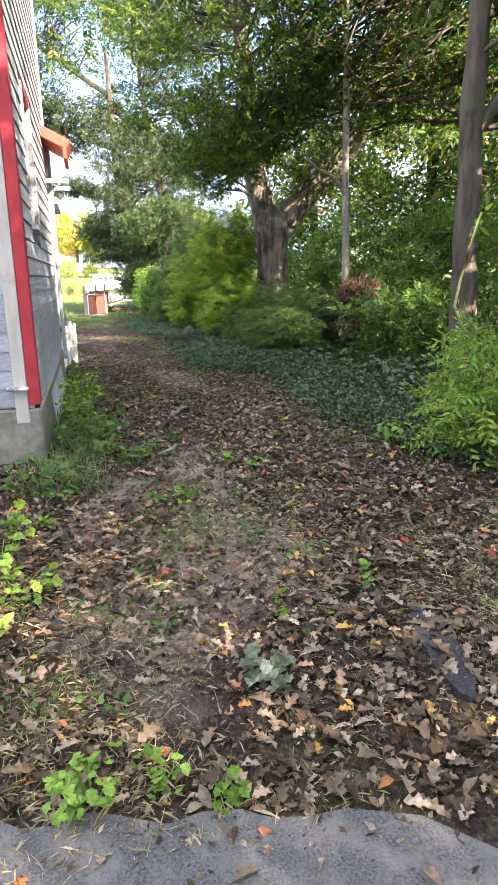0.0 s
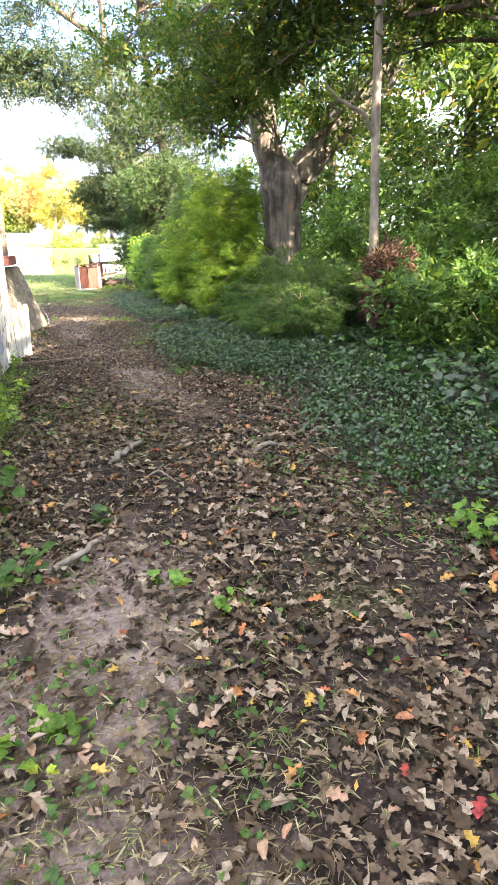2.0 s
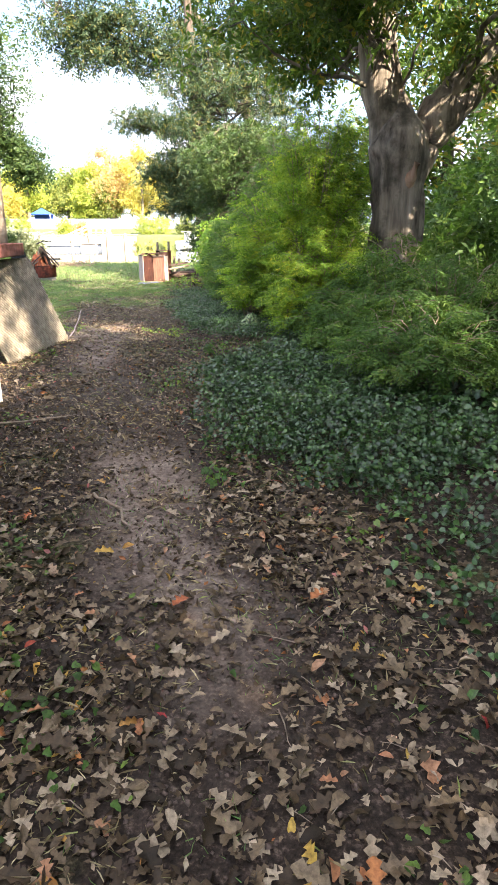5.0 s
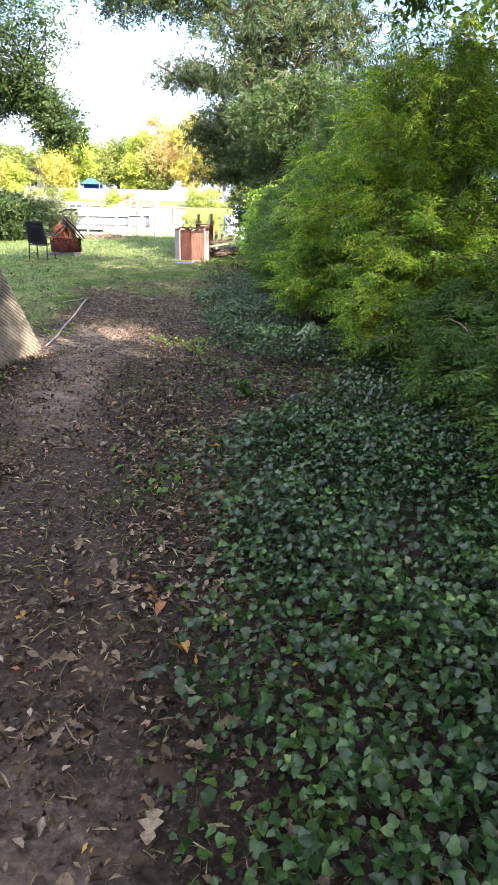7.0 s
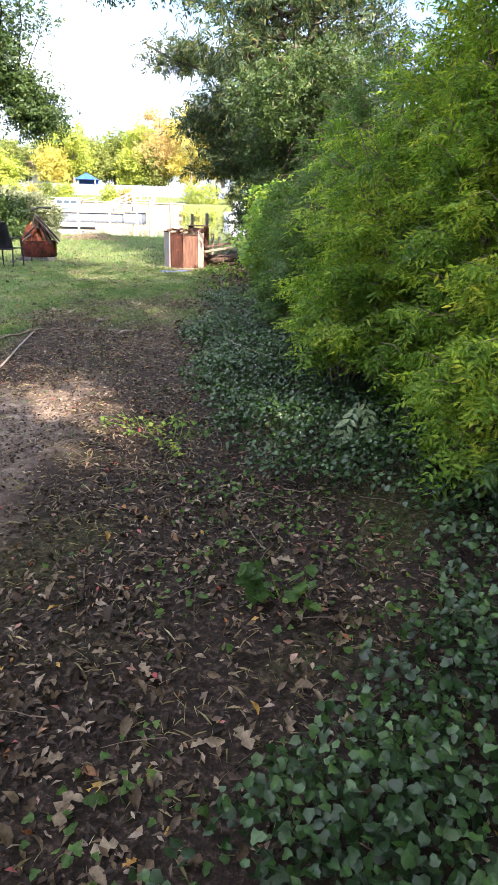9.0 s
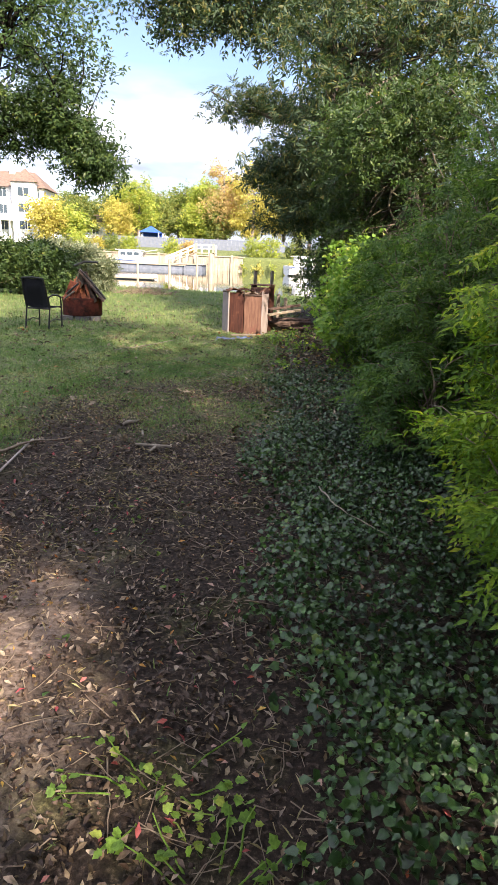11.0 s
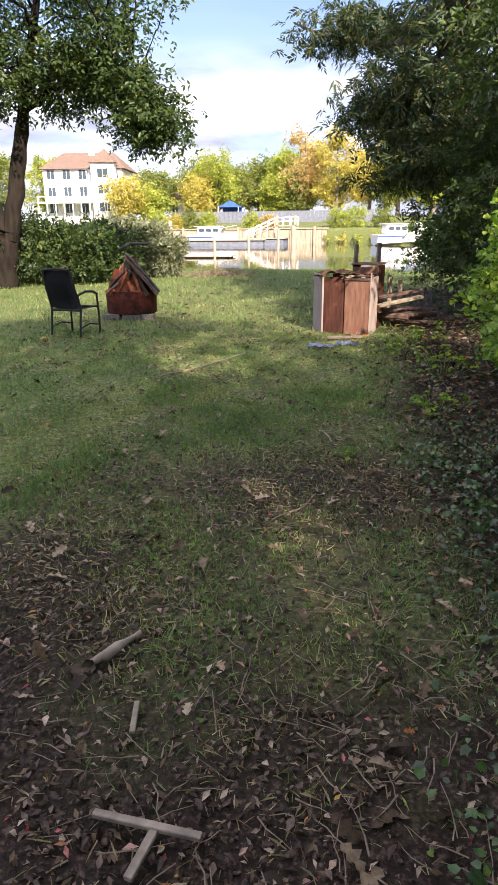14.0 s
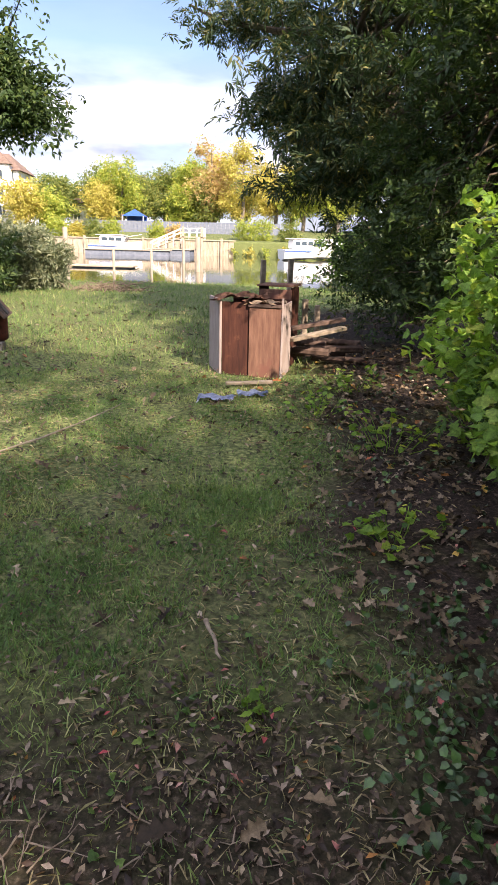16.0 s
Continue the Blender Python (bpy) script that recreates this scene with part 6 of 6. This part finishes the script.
def pile_post(x, y, top, r=0.17):
    th = empty("dock_piling", x, y, -1.6)
    bm = bmesh.new()
    bmesh.ops.create_cone(bm, cap_ends=True, segments=12, radius1=r * 1.05, radius2=r * 0.95, depth=top + 1.6, matrix=Matrix.Translation((0, 0, (top + 1.6) / 2)))
    part("shaft", bm, M["dock_wood"], th, smooth=False)
    return tagged(th, "tall pale wooden mooring piling standing in the creek", "piling", "mooring pilings")


for x, y, tpz, r in ((-13.5, 62.7, 2.2, 0.17), (-4.5, 62.7, 1.75, 0.17), (-8.3, 66, 1.25, 0.1), (-9.6, 60, 0.9, 0.09), (-6.0, 76, 1.6, 0.13), (-7.6, 78, 1.6, 0.12)):
    pile_post(x, y, tpz, r)
# bulkhead: boards and posts
bulk = empty("bulkhead", -20, 115, 0)
for i in range(46):
    part("plank", boxed(-22 + i * 0.8, -0.12, -1.2, -22 + i * 0.8 + 0.76, 0.0, 1.55 + 0.02 * (i % 3)), M["dock_wood"], bulk)
for i in range(13):
    part("post", boxed(-22 + i * 2.9, -0.4, -1.2, -22 + i * 2.9 + 0.32, -0.125, 1.95), M["dock_wood"], bulk)
part("cap", boxed(-22, -0.3, 1.6, 15, 0.15, 1.75), M["dock_wood"], bulk)
tagged(bulk, "pale wooden bulkhead along the far bank", "bulkhead")
# floating docks
for x0, x1, y0, y1, z in ((-24.5, -13, 104, 106, 0.15), (-16.5, -10.5, 106.5, 112, 0.3), (-14.0, -9.4, 64.5, 66.5, -0.42)):
    fd = empty("floating_dock", (x0 + x1) / 2, (y0 + y1) / 2, z)
    hx, hy = (x1 - x0) / 2, (y1 - y0) / 2
    part("deck", boxed(-hx, -hy, 0, hx, hy, 0.12, bev=0.02), M["dock_wood"], fd)
    part("float", boxed(-hx + 0.2, -hy + 0.2, -0.85, hx - 0.2, hy - 0.2, -0.002), M["slate_fence"], fd)
    tagged(fd, "low wooden floating dock on the creek", "dock", "floating docks")


def cabin_boat(x, y, ln, rz):
    th = empty("motorboat", x, y, -0.55, rz)
    bm = bmesh.new()
    prof = []
    for t in (0, 0.2, 0.5, 0.75, 0.92, 1.0):
        w = 1.35 * (1 - max(0, t - 0.45) ** 2 * 3.2)
        sheer = 1.35 + 0.5 * t * t
        xx = ln * (t - 0.5)
        prof.append([bm.verts.new(c) for c in ((xx, -w, sheer), (xx, -w * 0.8, 0.25 + 0.3 * t), (xx, 0, 0.0 + 0.5 * t * t), (xx, w * 0.8, 0.25 + 0.3 * t), (xx, w, sheer))])
    for a, b2 in zip(prof, prof[1:]):
        for i in range(4):
            bm.faces.new((a[i], a[i + 1], b2[i + 1], b2[i]))
        bm.faces.new((a[4], a[0], b2[0], b2[4]))
    bm.faces.new(prof[0])
    bm.faces.new(prof[-1][::-1])
    part("hull", bm, M["white_paint"], th)
    cb = part("cabin", boxed(-ln * 0.3, -0.95, 1.35, ln * 0.18, 0.95, 2.55, bev=0.2), M["white_paint"], th)
    for i in range(3):
        part("pane", boxed(-ln * 0.25 + i * ln * 0.14, -0.97, 1.85, -ln * 0.25 + i * ln * 0.14 + ln * 0.11, -0.952, 2.3), M["pane"], cb)
    part("roof", boxed(-ln * 0.36, -1.05, 2.56, ln * 0.2, 1.05, 2.66, bev=0.04), M["white_paint"], th)
    part("windscreen", boxed(0, -0.9, 0, 0.05, 0.9, 0.75, m=Matrix.Translation((ln * 0.18, 0, 1.7)) @ pose(0, 0, 0, 0, 30, 0)), M["pane"], th)
    part("stripe", boxed(-ln * 0.5, -1.37, 1.1, ln * 0.1, -1.352, 1.2), M["tarp_blue"], th)
    rod_part("bow_rail", [(ln * 0.2, -1.1, 2.3), (ln * 0.4, -0.7, 2.6), (ln * 0.5, 0, 2.75)], 0.03, M["white_paint"], th)
    return tagged(th, "white cabin motorboat moored at the far dock", "boat", "moored boats")


cabin_boat(-21.4, 109.5, 7.2, 0)
cabin_boat(4.4, 101, 6.0, 20)
cabin_boat(8.0, 106, 6.5, 200)
# gangway with white rails
gang = empty("gangway", -14.2, 110.5, 0)
part("ramp", boxed(-2.6, -0.7, 0, 2.6, 0.7, 0.12, m=Matrix.Translation((-0.2, 0, 1.1)) @ pose(0, 0, 0, 0, -22, 0)), M["dock_wood"], gang)
part("platform", boxed(1.8, -1.0, 1.95, 5.2, 1.0, 2.1), M["dock_wood"], gang)
for s in (-0.7, 0.7):
    rod_part("handrail", [(-2.4, s, 1.3), (1.9, s, 3.15), (5.1, s, 3.2)], 0.06, M["white_paint"], gang)
    rod_part("handrail", [(-2.4, s, 0.85), (1.9, s, 2.65), (5.1, s, 2.65)], 0.045, M["white_paint"], gang)
    for k in range(8):
        t = k / 7
        z0 = 0.2 + t * 2.0 if t < 0.6 else 2.0
        part("baluster", boxed(-2.4 + 7.5 * t - 0.05, s - 0.05, max(-0.6, z0 - 0.3), -2.4 + 7.5 * t + 0.05, s + 0.05, min(3.2, 1.3 + 7.5 * t * 0.43)), M["white_paint"], gang)
for x in (2.2, 4.8):
    part("piling", boxed(x - 0.15, -1.0, -1.6, x + 0.15, -0.7, 3.4), M["dock_wood"], gang)
tagged(gang, "white-railed gangway running down to the dock", "gangway")


def far_house(x, y, z, w, d, h, rz, storeys, label, hip=True):
    th = empty("house", x, y, z, rz)
    part("wall", boxed(-w / 2, 0, -1, w / 2, d, h), M["white_paint"], th)
    bm = bmesh.new()
    e, rh = 0.6, w * 0.22
    b4 = [bm.verts.new(c) for c in ((-w / 2 - e, -e, h + 0.02), (w / 2 + e, -e, h + 0.02), (w / 2 + e, d + e, h + 0.02), (-w / 2 - e, d + e, h + 0.02))]
    k = w * 0.22 if hip else 0
    r2 = [bm.verts.new((-w / 2 - e + k, d / 2, h + rh)), bm.verts.new((w / 2 + e - k, d / 2, h + rh))]
    for f in ((b4[0], b4[1], r2[1], r2[0]), (b4[2], b4[3], r2[0], r2[1]), (b4[1], b4[2], r2[1]), (b4[3], b4[0], r2[0]), (b4[3], b4[2], b4[1], b4[0])):
        bm.faces.new(f)
    roof = part("roof", bm, M["roof_brown"], th)
    part("chimney", boxed(w * 0.02, d * 0.4, h + 0.5, w * 0.02 + 1.0, d * 0.4 + 1.2, h + rh + 1.6), M["white_paint"], roof)
    n = max(3, int(w / 2.6))
    for s in range(storeys):
        for i in range(n):
            cx, cz = -w / 2 + w * (i + 0.5) / n, 1.0 + s * h / storeys
            wf = part("window", boxed(cx - 0.75, -0.1, cz, cx + 0.75, 0.004, cz + 1.7), M["white_paint"], th)
            for q2 in (-1, 1):
                part("pane", boxed(cx + q2 * 0.34 - 0.29, -0.112, cz + 0.12, cx + q2 * 0.34 + 0.29, -0.102, cz + 1.58), M["pane"], wf)
    return th


fh = far_house(-48.5, 127, 3.6, 14, 10, 8.2, 8, 3, "")
part("gable_bay", boxed(2.0, -1.8, -1, 6.0, -0.02, 9.0), M["white_paint"], fh)
bm = bmesh.new()
v = [bm.verts.new(c) for c in ((1.6, -2.2, 9.02), (6.4, -2.2, 9.02), (6.4, 0, 9.02), (1.6, 0, 9.02), (4, 0.4, 11.4))]
for f in ((0, 1, 4), (1, 2, 4), (2, 3, 4), (3, 0, 4), (3, 2, 1, 0)):
    bm.faces.new([v[i] for i in f])
part("bay_roof", bm, M["roof_brown"], fh)
for cz in (1.2, 4.0, 6.6):
    wf = part("window", boxed(3.0, -1.92, cz, 5.0, -1.8, cz + 1.6), M["white_paint"], fh)
    for q2 in (0, 1):
        part("pane", boxed(3.1 + q2 * 0.95, -1.935, cz + 0.1, 3.95 + q2 * 0.95, -1.922, cz + 1.5), M["pane"], wf)
for i in range(9):
    part("deck_post", boxed(-7.5 + i * 1.5, -2.6, -1, -7.35 + i * 1.5, -2.45, 3.7), M["white_paint"], fh)
part("deck", boxed(-7.6, -2.7, 2.6, 1.9, -0.02, 2.85), M["white_paint"], fh)
part("deck_rail", boxed(-7.6, -2.7, 3.6, 1.9, -2.62, 3.72), M["white_paint"], fh)
tagged(fh, "large white waterfront house with brown hipped roof and decks", "house")
sh = far_house(-36.5, 152, 4.2, 9, 7, 3.2, -5, 1, "", False)
tagged(sh, "low white house behind the far lawn", "house")
canopy = empty("canopy", -23.8, 134, 3.3)
bm = bmesh.new()
v = [bm.verts.new(c) for c in ((-1.9, -1.9, 2.1), (1.9, -1.9, 2.1), (1.9, 1.9, 2.1), (-1.9, 1.9, 2.1), (0, 0, 3.3))]
for f in ((0, 1, 4), (1, 2, 4), (2, 3, 4), (3, 0, 4), (3, 2, 1, 0)):
    bm.faces.new([v[i] for i in f])
part("roof", bm, M["tarp_blue"], canopy)
for sx in (-1.8, 1.8):
    for sy in (-1.8, 1.8):
        part("pole", boxed(sx - 0.06, sy - 0.06, -0.4, sx + 0.06, sy + 0.06, 2.1), M["white_paint"], canopy)
part("side_cloth", boxed(-1.8, 1.7, 0, 1.8, 1.75, 2.1), M["tarp_blue"], canopy)
tagged(canopy, "blue pop-up canopy on the far lawn", "canopy")
kay = part("kayak", boxed(-1.2, -0.4, 0, 1.2, 0.4, 1.2, bev=0.3), M["orange"])
kay.matrix_basis = pose(-26.8, 133, 3.2)
tagged(kay, "orange boat cover beside the blue canopy", "boat cover")
ff = empty("board_fence", -8, 131, 2.9)
for i in range(44):
    part("board", boxed(-22 + i * 0.72, 0, -0.3, -22 + i * 0.72 + 0.69, 0.06, 1.7), M["slate_fence"], ff)
tagged(ff, "slate-blue board fence behind the far lawn", "fence")

# far trees: x, y, height, radius, leaf
FAR = [(-39.0, 122, 8.0, 3.2, "far_gold"), (-35.5, 123, 6.0, 2.2, "far_green"), (-33, 150, 15, 5, "far_dark"), (-27.5, 140, 16.0, 4.2, "far_green"), (-30.5, 137, 12, 3.0, "far_gold"), (-25, 150, 15, 4.5, "far_dark"), (-20.5, 155, 17, 5, "far_dark"), (-15.5, 150, 17, 4.6, "far_green"), (-18, 146, 11, 3.0, "far_dark"),
       (-11.0, 140, 19, 5.0, "far_pink"), (-5.2, 138, 18, 5.2, "far_gold"), (0.8, 145, 17, 5, "far_gold"), (6, 142, 16, 5, "far_green"), (12, 138, 16, 5, "far_green"), (18, 140, 17, 5.5, "far_dark"), (-43, 150, 13, 5, "far_dark"), (-52, 148, 15, 5, "far_dark"), (-60, 138, 15, 6, "far_green"), (-70, 135, 16, 6, "far_dark"), (25, 138, 17, 6, "far_green"), (-12, 157, 16, 5, "far_dark"), (-23, 160, 15, 5, "far_dark"), (-29, 158, 14, 5, "far_dark"), (-38, 156, 13, 5, "far_dark"), (-47, 156, 14, 5, "far_dark"), (-6, 156, 15, 5, "far_dark"), (4, 156, 15, 5.5, "far_dark"), (13, 155, 15, 6, "far_green"), (-14.5, 140, 7, 2.2, "far_green"), (-17, 141, 7, 2.0, "far_green"), (-12, 139, 7, 2.4, "far_dark"), (-26, 146, 8, 3, "far_dark")]
for i, (x, y, h, r, lf) in enumerate(FAR):
    h = h - 4.3 if h > 10 else h
    z0 = float(height(np.array(float(x)), np.array(float(y))))
    g = np.random.default_rng(300 + i)
    st = [([(x, y, z0 - 0.2), (x + 0.2, y, z0 + h * 0.4), (x, y, z0 + h * 0.9)], [0.4, 0.28, 0.08])]
    tagged(tree("far_tree", "autumn tree in sunlit leaf on the far bank", st, M["pale_bark"], M[lf], TRIO, int(550 + 40 * r * r), 1.0, (0.75, 0.75, 0.55), 300 + i, (x, y, z0 + h * 0.58), (r, r, h * 0.42), 34, 90), group="far bank trees")
for i, (x, y, r, lf) in enumerate([(-17.0, 117.5, 1.3, "far_green"), (-14.6, 118.5, 1.1, "far_pink"), (-32.5, 118, 1.6, "far_green"), (-27, 119, 1.5, "far_dark"), (-24.5, 120, 1.4, "far_green"), (-3.8, 120, 1.5, "far_green"), (-1.2, 121, 1.8, "far_green"), (3, 119, 1.5, "far_dark"), (-29.5, 118.5, 1.2, "far_gold"), (-3, 114.6, 1.0, "far_gold"), (-0.5, 114.5, 1.1, "far_green"), (2.2, 114.6, 1.0, "far_gold"), (5, 114.6, 1.2, "far_green"), (8.5, 114.5, 1.2, "far_gold"), (-5.3, 114.7, 0.9, "far_green"), (12, 114.5, 1.3, "far_green")]):
    z0 = float(height(np.array(float(x)), np.array(float(y))))
    tagged(leafy("shrub", "clipped shrub on the far lawn", [(x, y, z0 + r * 0.8, r, r, r, 260)], M[lf], TWIG, 0.6, 350 + i, 90, 3), group="far shrubs")
